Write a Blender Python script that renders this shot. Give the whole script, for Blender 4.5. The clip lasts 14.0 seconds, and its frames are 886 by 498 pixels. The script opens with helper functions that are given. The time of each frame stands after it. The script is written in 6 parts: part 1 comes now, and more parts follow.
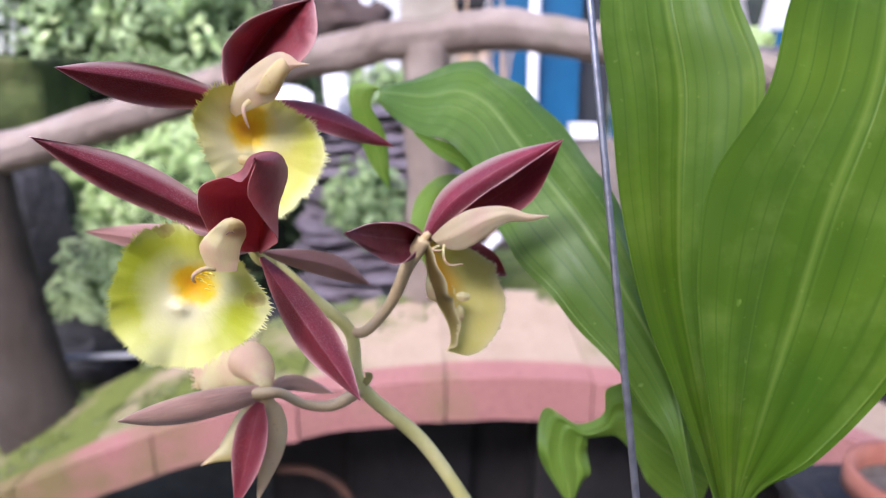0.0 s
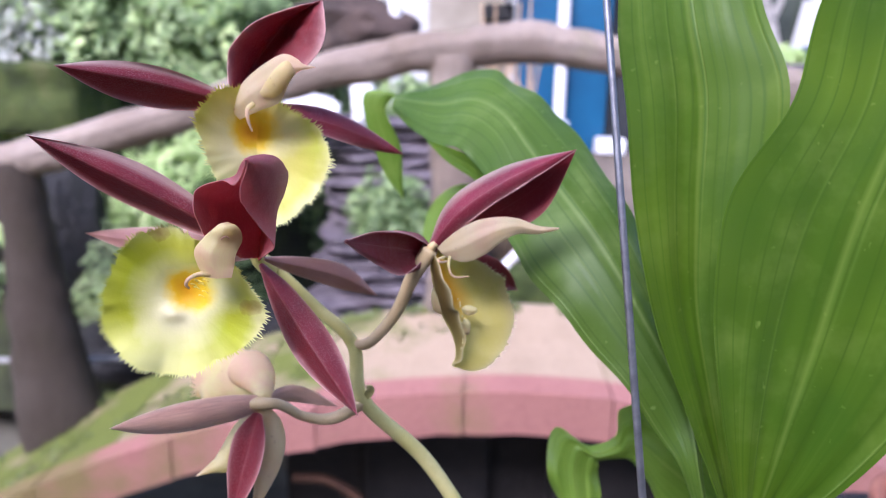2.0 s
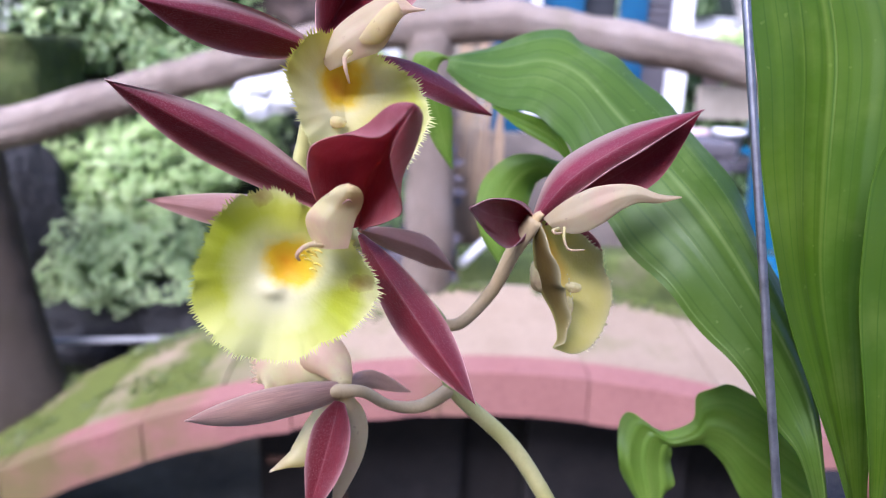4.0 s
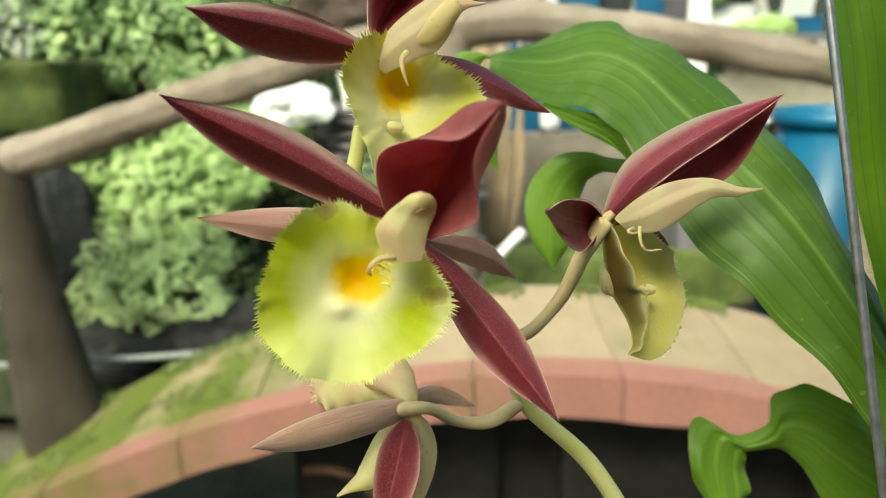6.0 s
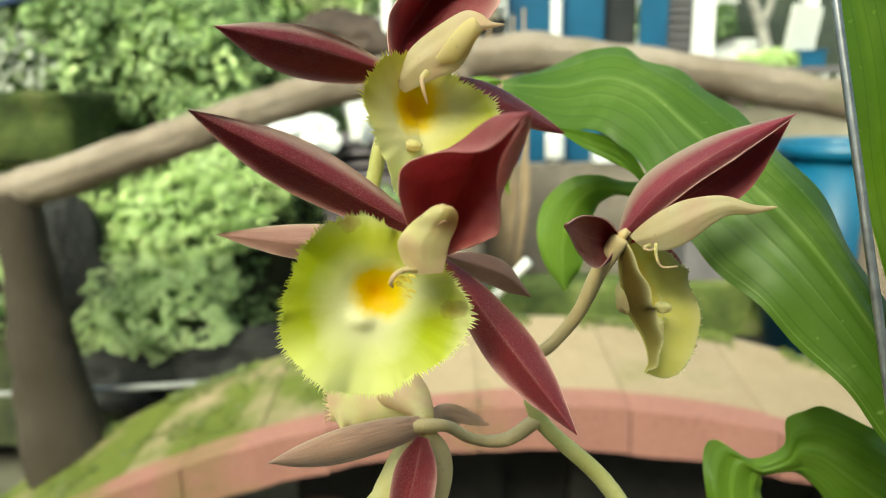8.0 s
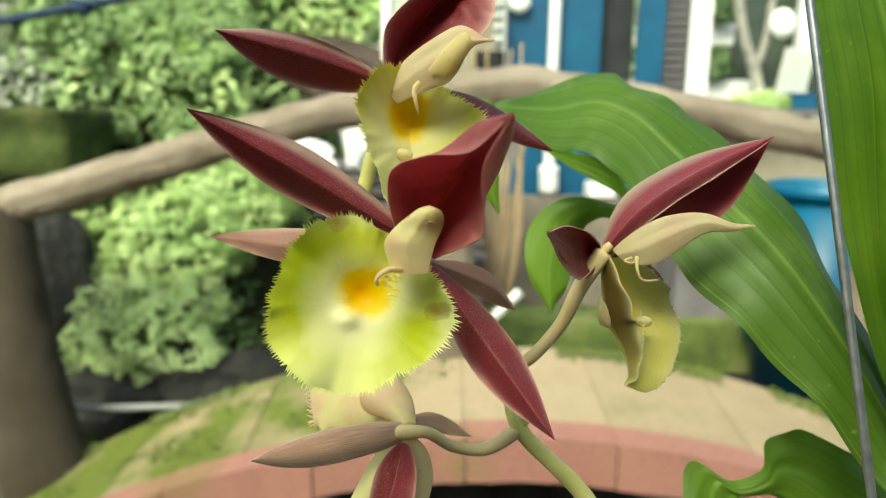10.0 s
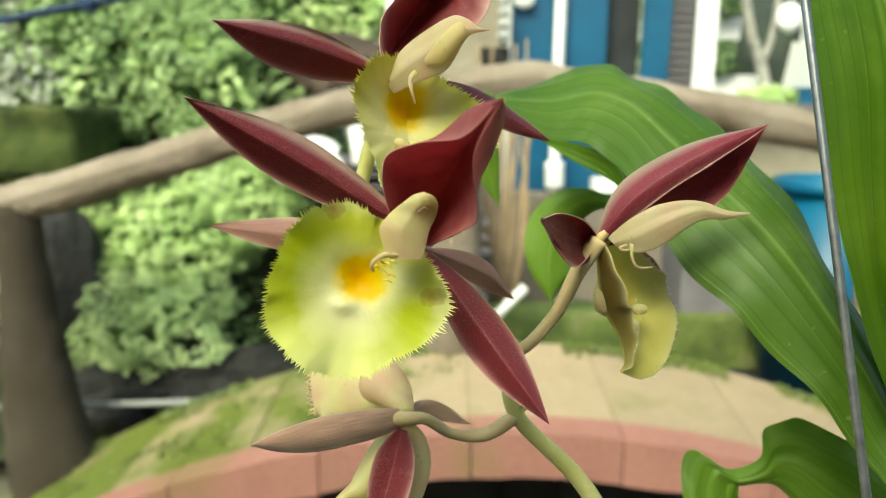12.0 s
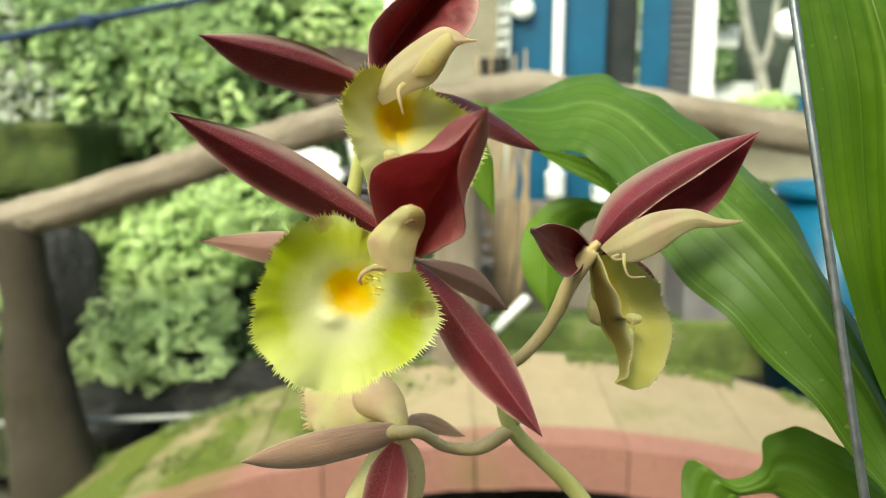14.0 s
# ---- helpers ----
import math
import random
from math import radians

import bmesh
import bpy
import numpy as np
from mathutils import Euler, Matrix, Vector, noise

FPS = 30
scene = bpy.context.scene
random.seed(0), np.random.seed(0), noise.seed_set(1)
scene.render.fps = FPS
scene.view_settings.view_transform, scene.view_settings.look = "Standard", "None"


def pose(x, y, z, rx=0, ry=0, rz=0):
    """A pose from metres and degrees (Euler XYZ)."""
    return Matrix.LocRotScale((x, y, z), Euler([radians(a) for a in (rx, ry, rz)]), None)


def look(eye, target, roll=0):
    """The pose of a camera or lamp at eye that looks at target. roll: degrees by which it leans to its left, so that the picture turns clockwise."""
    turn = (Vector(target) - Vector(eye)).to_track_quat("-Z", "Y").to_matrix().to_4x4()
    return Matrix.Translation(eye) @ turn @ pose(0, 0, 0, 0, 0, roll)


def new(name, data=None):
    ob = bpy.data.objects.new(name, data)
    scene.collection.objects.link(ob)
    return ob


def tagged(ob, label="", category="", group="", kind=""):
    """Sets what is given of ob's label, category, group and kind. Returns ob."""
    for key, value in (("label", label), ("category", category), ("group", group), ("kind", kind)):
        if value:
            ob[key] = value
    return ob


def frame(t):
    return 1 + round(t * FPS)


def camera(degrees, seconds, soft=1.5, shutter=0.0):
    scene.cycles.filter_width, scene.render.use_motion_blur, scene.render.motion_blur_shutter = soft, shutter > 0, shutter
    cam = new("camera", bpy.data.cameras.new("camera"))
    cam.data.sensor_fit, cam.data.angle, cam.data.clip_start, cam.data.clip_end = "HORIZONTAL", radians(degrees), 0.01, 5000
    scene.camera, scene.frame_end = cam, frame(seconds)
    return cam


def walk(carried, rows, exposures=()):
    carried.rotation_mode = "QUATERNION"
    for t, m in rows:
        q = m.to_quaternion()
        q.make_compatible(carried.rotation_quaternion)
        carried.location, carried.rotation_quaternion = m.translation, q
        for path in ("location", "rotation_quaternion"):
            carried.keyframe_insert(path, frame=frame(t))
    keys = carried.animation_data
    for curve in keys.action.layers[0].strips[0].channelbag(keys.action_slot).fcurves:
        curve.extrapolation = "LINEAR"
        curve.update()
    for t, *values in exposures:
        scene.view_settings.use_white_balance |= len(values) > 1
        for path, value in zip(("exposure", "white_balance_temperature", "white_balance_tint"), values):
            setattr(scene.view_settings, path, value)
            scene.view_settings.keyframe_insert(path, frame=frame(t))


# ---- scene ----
cam = camera(63.80, 14.0, soft=0.7)
cam.data.dof.use_dof = True
cam.data.dof.focus_distance = 0.142
cam.data.dof.aperture_fstop = 17.0

# seconds, eye, target, roll
PATH = [
    (0, (0.0339, -0.0233, 1.3185), (0.0583, 0.9414, 1.0564), 0.19),
    (0.5, (0.0340, -0.0219, 1.3159), (0.0476, 0.9441, 1.0580), 1.27),
    (1, (0.0353, -0.0228, 1.3146), (0.0460, 0.9456, 1.0654), 1.80),
    (1.5, (0.0401, -0.0165, 1.3132), (0.0444, 0.9503, 1.0576), 1.36),
    (2, (0.0383, -0.0176, 1.3169), (0.0298, 0.9514, 1.0702), 1.13),
    (2.5, (0.0405, -0.0134, 1.3165), (0.0422, 0.9557, 1.0699), 1.57),
    (3, (0.0466, -0.0153, 1.3157), (0.0582, 0.9530, 1.0663), 1.70),
    (3.5, (0.0357, -0.0068, 1.3108), (0.0320, 0.9565, 1.0426), 1.86),
    (4, (0.0061, -0.0005, 1.3092), (0.0455, 0.9612, 1.0382), 2.07),
    (4.2, (0.0069, 0.0041, 1.3097), (0.0407, 0.9597, 1.0171), 1.71),
    (6.3, (-0.0053, 0.0078, 1.3067), (0.0011, 0.9722, 1.0423), -1.14),
    (6.5, (-0.0064, 0.0077, 1.3061), (-0.0037, 0.9725, 1.0431), -1.02),
    (7, (-0.0065, 0.0025, 1.3065), (-0.0053, 0.9754, 1.0752), -1.53),
    (7.5, (-0.0065, 0.0044, 1.3074), (-0.0084, 0.9773, 1.0759), -1.21),
    (8, (-0.0056, 0.0055, 1.3053), (-0.0048, 0.9800, 1.0809), -0.93),
    (8.5, (-0.0056, 0.0066, 1.3054), (-0.0062, 0.9809, 1.0802), -0.78),
    (9, (-0.0052, 0.0032, 1.3022), (0.0086, 0.9859, 1.1175), 0.81),
    (9.2, (-0.0051, 0.0030, 1.3017), (0.0092, 0.9850, 1.1134), 0.88),
    (11.3, (-0.0032, -0.0025, 1.3010), (0.0014, 0.9823, 1.1278), 1.16),
    (11.5, (-0.0031, -0.0011, 1.3002), (-0.0006, 0.9824, 1.1197), 1.00),
    (12, (-0.0024, -0.0010, 1.2999), (0.0008, 0.9811, 1.1117), 0.77),
    (12.5, (-0.0015, -0.0006, 1.3005), (0.0020, 0.9831, 1.1206), 0.28),
    (13, (-0.0004, -0.0002, 1.3005), (0.0035, 0.9830, 1.1183), 0.36),
    (13.5, (-0.0001, -0.0002, 1.3015), (0.0007, 0.9837, 1.1228), 0.12),
    (14, (0.0000, -0.0000, 1.3000), (0.0000, 0.9848, 1.1264), -0.00),
]
EXPOSURES = [(0.0, 1.25, 5400, 28), (2.5, 1.25, 5230, 30), (3.1, 1.24, 5180, 30), (3.5, 1.47, 5150, 29), (3.9, 1.28, 5120, 29), (4.2, 1.25, 5050, 31), (6.3, 1.1, 6900, -15), (14.0, 1.1, 6900, -15)]
walk(cam, [(t, look(eye, target, roll)) for t, eye, target, roll in PATH], EXPOSURES)

# ---------------------------------------------------------------- light: bright overcast day
world = bpy.data.worlds.new("world")
scene.world = world
world.use_nodes = True
wn = world.node_tree.nodes
sky = wn.new("ShaderNodeTexSky")
sky.sky_type = "NISHITA"
sky.sun_disc = False
sky.sun_elevation = radians(43)
sky.sun_rotation = radians(207)
sky.air_density = 1.0
sky.dust_density = 4.0
world.node_tree.links.new(sky.outputs[0], wn["Background"].inputs[0])
wn["Background"].inputs[1].default_value = 0.15

sun_data = bpy.data.lights.new("sun", "SUN")
sun_data.energy = 2.1
sun_data.angle = radians(25)
sun_data.color = (1.0, 0.96, 0.9)
sun = new("sun", sun_data)
sun.matrix_world = look((-2.0, -3.0, 5.2), (0.3, 1.5, 0.5))


# ---------------------------------------------------------------- node helpers
class Mat:
    def __init__(self, name, rough=0.6, metal=0.0, spec=0.5):
        self.m = bpy.data.materials.new(name)
        self.m.use_nodes = True
        self.n = self.m.node_tree.nodes
        self.l = self.m.node_tree.links
        self.p = self.n["Principled BSDF"]
        self.p.inputs["Roughness"].default_value = rough
        self.p.inputs["Metallic"].default_value = metal
        self.p.inputs["Specular IOR Level"].default_value = spec
        self.c = self.n.new("ShaderNodeTexCoord")

    def link(self, a, b):
        self.l.new(a, b)

    def noise(self, scale, detail=4.0, rough=0.55, coord="Object", stretch=None, distort=0.0):
        n = self.n.new("ShaderNodeTexNoise")
        n.inputs["Scale"].default_value = scale
        n.inputs["Detail"].default_value = detail
        n.inputs["Roughness"].default_value = rough
        n.inputs["Distortion"].default_value = distort
        src = self.c.outputs[coord]
        if stretch:
            mp = self.n.new("ShaderNodeMapping")
            mp.inputs["Scale"].default_value = stretch
            self.link(src, mp.inputs[0])
            src = mp.outputs[0]
        self.link(src, n.inputs["Vector"])
        return n.outputs["Fac"]

    def ramp(self, fac, stops):
        r = self.n.new("ShaderNodeValToRGB")
        el = r.color_ramp.elements
        while len(el) < len(stops):
            el.new(0.5)
        for e, (pos, col) in zip(el, stops):
            e.position = pos
            e.color = (*col, 1.0) if len(col) == 3 else col
        self.link(fac, r.inputs[0])
        return r.outputs[0]

    def mix(self, fac, a, b, mode="MIX"):
        x = self.n.new("ShaderNodeMix")
        x.data_type = "RGBA"
        x.blend_type = mode
        for val, sock in ((fac, x.inputs[0]), (a, x.inputs[6]), (b, x.inputs[7])):
            if isinstance(val, (int, float)):
                sock.default_value = val
            elif isinstance(val, tuple):
                sock.default_value = (*val, 1.0)
            else:
                self.link(val, sock)
        return x.outputs[2]

    def math(self, op, a, b=0.0, c=0.0, clamp=False):
        x = self.n.new("ShaderNodeMath")
        x.operation = op
        x.use_clamp = clamp
        for val, sock in zip((a, b, c), x.inputs):
            if isinstance(val, (int, float)):
                sock.default_value = val
            else:
                self.link(val, sock)
        return x.outputs[0]

    def uv(self):
        s = self.n.new("ShaderNodeSeparateXYZ")
        self.link(self.c.outputs["UV"], s.inputs[0])
        return s.outputs[0], s.outputs[1]

    def island(self):
        return self.n.new("ShaderNodeNewGeometry").outputs["Random Per Island"]

    def random(self):
        return self.n.new("ShaderNodeObjectInfo").outputs["Random"]

    def color(self, c):
        if isinstance(c, tuple):
            self.p.inputs["Base Color"].default_value = (*c, 1.0)
        else:
            self.link(c, self.p.inputs["Base Color"])
        return self

    def bump(self, height, strength=0.3, dist=0.002):
        b = self.n.new("ShaderNodeBump")
        b.inputs["Strength"].default_value = strength
        b.inputs["Distance"].default_value = dist
        self.link(height, b.inputs["Height"])
        self.link(b.outputs[0], self.p.inputs["Normal"])
        return self

    def rough(self, sock):
        self.link(sock, self.p.inputs["Roughness"])
        return self

    def thin(self, amount, tint):
        """Light through a leaf or petal."""
        t = self.n.new("ShaderNodeBsdfTranslucent")
        if isinstance(tint, tuple):
            t.inputs[0].default_value = (*tint, 1.0)
        else:
            self.link(tint, t.inputs[0])
        m = self.n.new("ShaderNodeMixShader")
        m.inputs[0].default_value = amount
        self.link(self.p.outputs[0], m.inputs[1])
        self.link(t.outputs[0], m.inputs[2])
        self.link(m.outputs[0], self.n["Material Output"].inputs[0])
        return self


# ---------------------------------------------------------------- materials
def petal_material(name, dark, mid, edge, speck=0.4, thin=0.22, streaks=1.5, pale_side=None, band=0.3, upper=False):
    m = Mat(name, rough=0.42, spec=0.42)
    u, v = m.uv()
    across = m.math("ABSOLUTE", m.math("SUBTRACT", m.math("MULTIPLY", u, 2.0), 1.0))
    lines = m.noise(9.0, 3.0, 0.6, "UV", (9.0, 0.5, 1.0))
    tone = m.mix(m.math("ADD", m.math("MULTIPLY", m.math("SUBTRACT", lines, 0.5), streaks), 0.42, clamp=True), dark, mid)
    rim = m.math("ADD", m.math("MULTIPLY", m.math("POWER", across, 11.0), 0.8), m.math("MULTIPLY", m.math("POWER", across, 3.0), m.math("MULTIPLY", m.math("SUBTRACT", m.noise(70.0, 2.0), 0.3, clamp=True), 0.55)), clamp=True)
    tone = m.mix(rim, tone, edge)
    grain = m.noise(3600.0, 3.0, 0.6)
    specks = m.math("MULTIPLY", m.math("MULTIPLY", m.math("SUBTRACT", grain, 0.5, clamp=True), 4.0 * speck, clamp=True), m.math("MULTIPLY", m.noise(160.0, 2.0), 1.6))
    tone = m.mix(specks, tone, edge)
    blot = m.noise(90.0, 3.0)
    tone = m.mix(m.math("MULTIPLY", m.math("SUBTRACT", blot, 0.45, clamp=True), 1.4, clamp=True), tone, mid)
    line = m.math("SUBTRACT", 1.0, m.math("MULTIPLY", across, 24.0), clamp=True)
    tone = m.mix(m.math("MULTIPLY", line, 0.18), tone, edge)
    if pale_side:
        side = m.math("MULTIPLY", m.math("SUBTRACT", band, m.math("ADD", m.math("SUBTRACT", 1.0, u) if upper else u, m.math("MULTIPLY", m.math("SUBTRACT", lines, 0.5), 0.2))), 5.0, clamp=True)
        tone = m.mix(m.math("MULTIPLY", side, 0.75), tone, pale_side)
    m.color(tone)
    m.rough(m.math("ADD", 0.3, m.math("MULTIPLY", grain, 0.25)))
    m.bump(m.math("ADD", m.math("ADD", m.math("MULTIPLY", lines, 0.25), m.math("MULTIPLY", grain, 0.4)), m.math("MULTIPLY", m.noise(230.0, 3.0), 1.5)), 0.5, 0.0008)
    m.thin(thin, m.mix(0.22, tuple(min(1.0, c * 2.7) for c in mid), edge))
    m.p.inputs["Sheen Weight"].default_value = 0.05
    m.p.inputs["Sheen Tint"].default_value = (1.0, 0.75, 0.75, 1.0)
    m.p.inputs["Sheen Roughness"].default_value = 0.35
    return m.m


def leaf_material(name, dark, light, rib, thin=0.3, lines=30.0, fine=30.0, spec=0.5):
    m = Mat(name, rough=0.38, spec=spec)
    u, v = m.uv()
    warp = m.math("ADD", u, m.math("MULTIPLY", m.noise(1.6, 2.0, 0.5, "UV", (3.0, 0.5, 1.0)), 0.22))
    veins = m.math("SINE", m.math("MULTIPLY", warp, lines * 6.283))
    veins = m.math("POWER", m.math("ADD", m.math("MULTIPLY", veins, 0.5), 0.5), fine)
    patchy = m.noise(1.0, 2.0, 0.5, "UV", (6.0, 0.6, 1.0))
    veins = m.math("MULTIPLY", veins, m.math("MULTIPLY", m.math("SUBTRACT", patchy, 0.4), 4.0, clamp=True))
    streak = m.noise(1.0, 3.0, 0.5, "UV", (9.0, 0.6, 1.0))
    broad = m.noise(24.0, 3.0, 0.5)
    tone = m.mix(m.math("ADD", m.math("ADD", 0.12, m.math("MULTIPLY", streak, 0.2)), m.math("MULTIPLY", m.math("SUBTRACT", broad, 0.38), 1.5), clamp=True), dark, light)
    hair = m.noise(1.0, 3.0, 0.6, "UV", (70.0, 1.2, 1.0))
    tone = m.mix(m.math("MULTIPLY", m.math("SUBTRACT", hair, 0.52, clamp=True), 0.3, clamp=True), tone, dark)
    tone = m.mix(m.math("MULTIPLY", m.math("SUBTRACT", m.noise(60.0, 4.0, 0.6), 0.5, clamp=True), 1.5, clamp=True), tone, rib)
    tone = m.mix(m.math("MULTIPLY", veins, 0.5), tone, rib)
    groove = m.math("SINE", m.math("MULTIPLY", warp, lines * 2.3 * 6.283))
    groove = m.math("POWER", m.math("ADD", m.math("MULTIPLY", groove, 0.5), 0.5), fine * 0.4)
    tone = m.mix(m.math("MULTIPLY", groove, 0.65), tone, dark)
    mid = m.math("SUBTRACT", 1.0, m.math("MULTIPLY", m.math("ABSOLUTE", m.math("SUBTRACT", u, 0.5)), 40.0), clamp=True)
    tone = m.mix(m.math("MULTIPLY", mid, 0.5), tone, rib)
    dots = m.noise(420.0, 1.0)
    tone = m.mix(m.math("MULTIPLY", m.math("SUBTRACT", dots, 0.73, clamp=True), 6.0, clamp=True), tone, rib)
    m.color(tone)
    m.rough(m.math("ADD", 0.36, m.math("MULTIPLY", streak, 0.2)))
    m.bump(m.math("ADD", m.math("ADD", m.math("MULTIPLY", veins, 0.4), m.math("MULTIPLY", hair, 0.1)), m.math("MULTIPLY", m.noise(1.0, 1.0, 0.5, "UV", (6.0, 0.7, 1.0)), 3.0)), 0.36, 0.001)
    m.thin(thin, m.mix(0.5, tone, light))
    return m.m


MAROON = petal_material("maroon_petal", (0.08, 0.003, 0.009), (0.285, 0.015, 0.029), (0.72, 0.44, 0.38), 0.42, 0.17, 1.5)
# the pale upper band is sky sheen put into the petal colour
MAROON_SHEEN = petal_material("maroon_petal_with_painted_sheen", (0.08, 0.003, 0.009), (0.285, 0.015, 0.029), (0.72, 0.44, 0.38), 0.42, 0.17, 1.5, (0.58, 0.44, 0.36), 0.27, True)
HOOD_RED = petal_material("red_hood", (0.17, 0.022, 0.034), (0.42, 0.08, 0.095), (0.55, 0.27, 0.24), 1.0, 0.3, 0.9)
MAROON_PALE = petal_material("maroon_petal_with_pale_back", (0.12, 0.004, 0.018), (0.32, 0.026, 0.055), (0.72, 0.5, 0.42), 0.35, 0.2, 1.6, (0.42, 0.34, 0.24))
MAROON_DARK = petal_material("dark_maroon_petal", (0.12, 0.006, 0.016), (0.3, 0.024, 0.04), (0.5, 0.2, 0.18), 0.4, 0.2)
DUSTY = petal_material("dusty_pink_brown_petal", (0.27, 0.1, 0.085), (0.48, 0.27, 0.21), (0.6, 0.46, 0.34), 0.25, 0.25, 2.5)
STRIPED = petal_material("striped_brown_petal", (0.3, 0.11, 0.07), (0.7, 0.45, 0.32), (0.68, 0.52, 0.37), 0.2, 0.3, 4.5)


def column_material(name, pale, deep, flush, amount):
    m = Mat(name, rough=0.5, spec=0.35)
    u, v = m.uv()
    broad = m.noise(170.0, 4.0, 0.6)
    tone = m.mix(m.math("MULTIPLY", m.math("SUBTRACT", broad, 0.35), 2.2, clamp=True), pale, deep)
    pink = m.math("MULTIPLY", m.math("SUBTRACT", m.noise(110.0, 3.0, 0.5, distort=0.4), 0.48, clamp=True), 5.0, clamp=True)
    tone = m.mix(m.math("MULTIPLY", pink, amount), tone, flush)
    veins = m.noise(7.0, 3.0, 0.6, "UV", (9.0, 0.6, 1.0))
    tone = m.mix(m.math("MULTIPLY", m.math("SUBTRACT", veins, 0.5, clamp=True), 1.2), tone, flush)
    specks = m.math("MULTIPLY", m.math("SUBTRACT", m.noise(700.0, 2.0), 0.68, clamp=True), 7.0, clamp=True)
    tone = m.mix(m.math("MULTIPLY", specks, 0.5), tone, (0.4, 0.24, 0.14))
    crown = m.math("MULTIPLY", m.math("SUBTRACT", m.math("ADD", v, m.math("MULTIPLY", m.math("SUBTRACT", broad, 0.5), 0.5)), 0.72, clamp=True), 2.6, clamp=True)
    tone = m.mix(m.math("MULTIPLY", crown, amount), tone, flush)
    m.color(tone)
    m.bump(m.math("ADD", m.math("MULTIPLY", veins, 1.2), m.math("ADD", broad, m.math("MULTIPLY", m.noise(1800.0, 2.0), 0.3))), 0.18, 0.0007)
    m.thin(0.55, tone)
    return m.m


CREAM = column_material("cream_column", (0.87, 0.81, 0.47), (0.82, 0.75, 0.32), (0.8, 0.54, 0.4), 0.55)
CREAM_YELLOW = column_material("pale_anther_cap", (0.86, 0.79, 0.44), (0.8, 0.71, 0.26), (0.8, 0.58, 0.4), 0.3)
CREAM_PINK = column_material("cream_pink_column", (0.84, 0.75, 0.5), (0.8, 0.68, 0.38), (0.8, 0.53, 0.41), 0.4)


def lip_material(name, spots, shift=(0.0, 0.0), white=(0.93, 0.88, 0.54), cream=(0.84, 0.82, 0.3), olive=(0.46, 0.52, 0.016), lime=(0.63, 0.65, 0.022)):
    """Colours laid out in the plane of the lip: u, v run from 0 to 1 over its width and height."""
    m = Mat(name, rough=0.45, spec=0.3)
    u, v = m.uv()
    u, v = m.math("SUBTRACT", u, shift[0]), m.math("SUBTRACT", v, shift[1])
    wob = m.math("MULTIPLY", m.math("SUBTRACT", m.noise(220.0, 3.0), 0.5), 0.12)

    def dist(cx, cy, sx=1.0, sy=1.0):
        dx = m.math("MULTIPLY", m.math("SUBTRACT", u, cx), sx)
        dy = m.math("MULTIPLY", m.math("SUBTRACT", v, cy), sy)
        return m.math("ADD", m.math("SQRT", m.math("ADD", m.math("MULTIPLY", dx, dx), m.math("MULTIPLY", dy, dy))), wob)

    dx, dy = m.math("SUBTRACT", u, 0.5), m.math("SUBTRACT", v, 0.5)
    turn = m.math("ARCTAN2", dy, dx)
    polar = m.n.new("ShaderNodeCombineXYZ")
    m.link(m.math("MULTIPLY", turn, 9.0), polar.inputs[0])
    m.link(m.math("MULTIPLY", dist(0.5, 0.5), 2.5), polar.inputs[1])
    ray = m.n.new("ShaderNodeTexNoise")
    ray.inputs["Scale"].default_value = 1.0
    ray.inputs["Detail"].default_value = 4.0
    m.link(polar.outputs[0], ray.inputs["Vector"])
    ray = ray.outputs["Fac"]
    body = m.ramp(dist(0.46, 0.45), [(0.0, white), (0.1, white), (0.2, cream), (0.31, lime), (0.44, (0.72, 0.74, 0.1)), (0.52, (0.85, 0.84, 0.36))])
    side = m.math("SUBTRACT", 1.0, m.math("MULTIPLY", dist(0.2, 0.72, 1.0, 0.7), 2.9), clamp=True)
    body = m.mix(m.math("MULTIPLY", side, 1.1, clamp=True), body, olive)
    side = m.math("SUBTRACT", 1.0, m.math("MULTIPLY", dist(0.74, 0.33, 1.0, 1.3), 4.2), clamp=True)
    body = m.mix(side, body, lime if lime[2] > 0.1 else (0.56, 0.63, 0.012))
    side = m.math("SUBTRACT", 1.0, m.math("MULTIPLY", dist(0.72, 0.58), 5.5), clamp=True)
    body = m.mix(m.math("MULTIPLY", side, 0.8), body, (0.82, 0.83, 0.5))
    foot = m.math("SUBTRACT", 1.0, m.math("MULTIPLY", dist(0.38, 0.12, 0.75, 1.0), 2.8), clamp=True)
    body = m.mix(foot, body, (0.86, 0.85, 0.38))
    body = m.mix(m.math("MULTIPLY", m.math("SUBTRACT", ray, 0.52, clamp=True), 0.2, clamp=True), body, white)
    body = m.mix(m.math("MULTIPLY", m.math("SUBTRACT", 0.45, ray, clamp=True), 0.12, clamp=True), body, olive)
    ring = m.math("SUBTRACT", 1.0, m.math("MULTIPLY", dist(0.47, 0.5), 2.9), clamp=True)
    body = m.mix(m.math("MULTIPLY", m.math("POWER", ring, 1.1), 1.05, clamp=True), body, white)
    # faint olive spot painted as the shade below the knob
    dimple_shade = m.math("SUBTRACT", 1.0, m.math("MULTIPLY", dist(0.45, 0.355, 1.0, 1.5), 15.0), clamp=True)
    body = m.mix(m.math("MULTIPLY", dimple_shade, 0.06), body, (0.5, 0.52, 0.1))
    throat = m.math("SUBTRACT", 1.0, m.math("MULTIPLY", m.math("SUBTRACT", dist(0.53, 0.57, 0.9, 1.0), 0.105), 14.0), clamp=True)
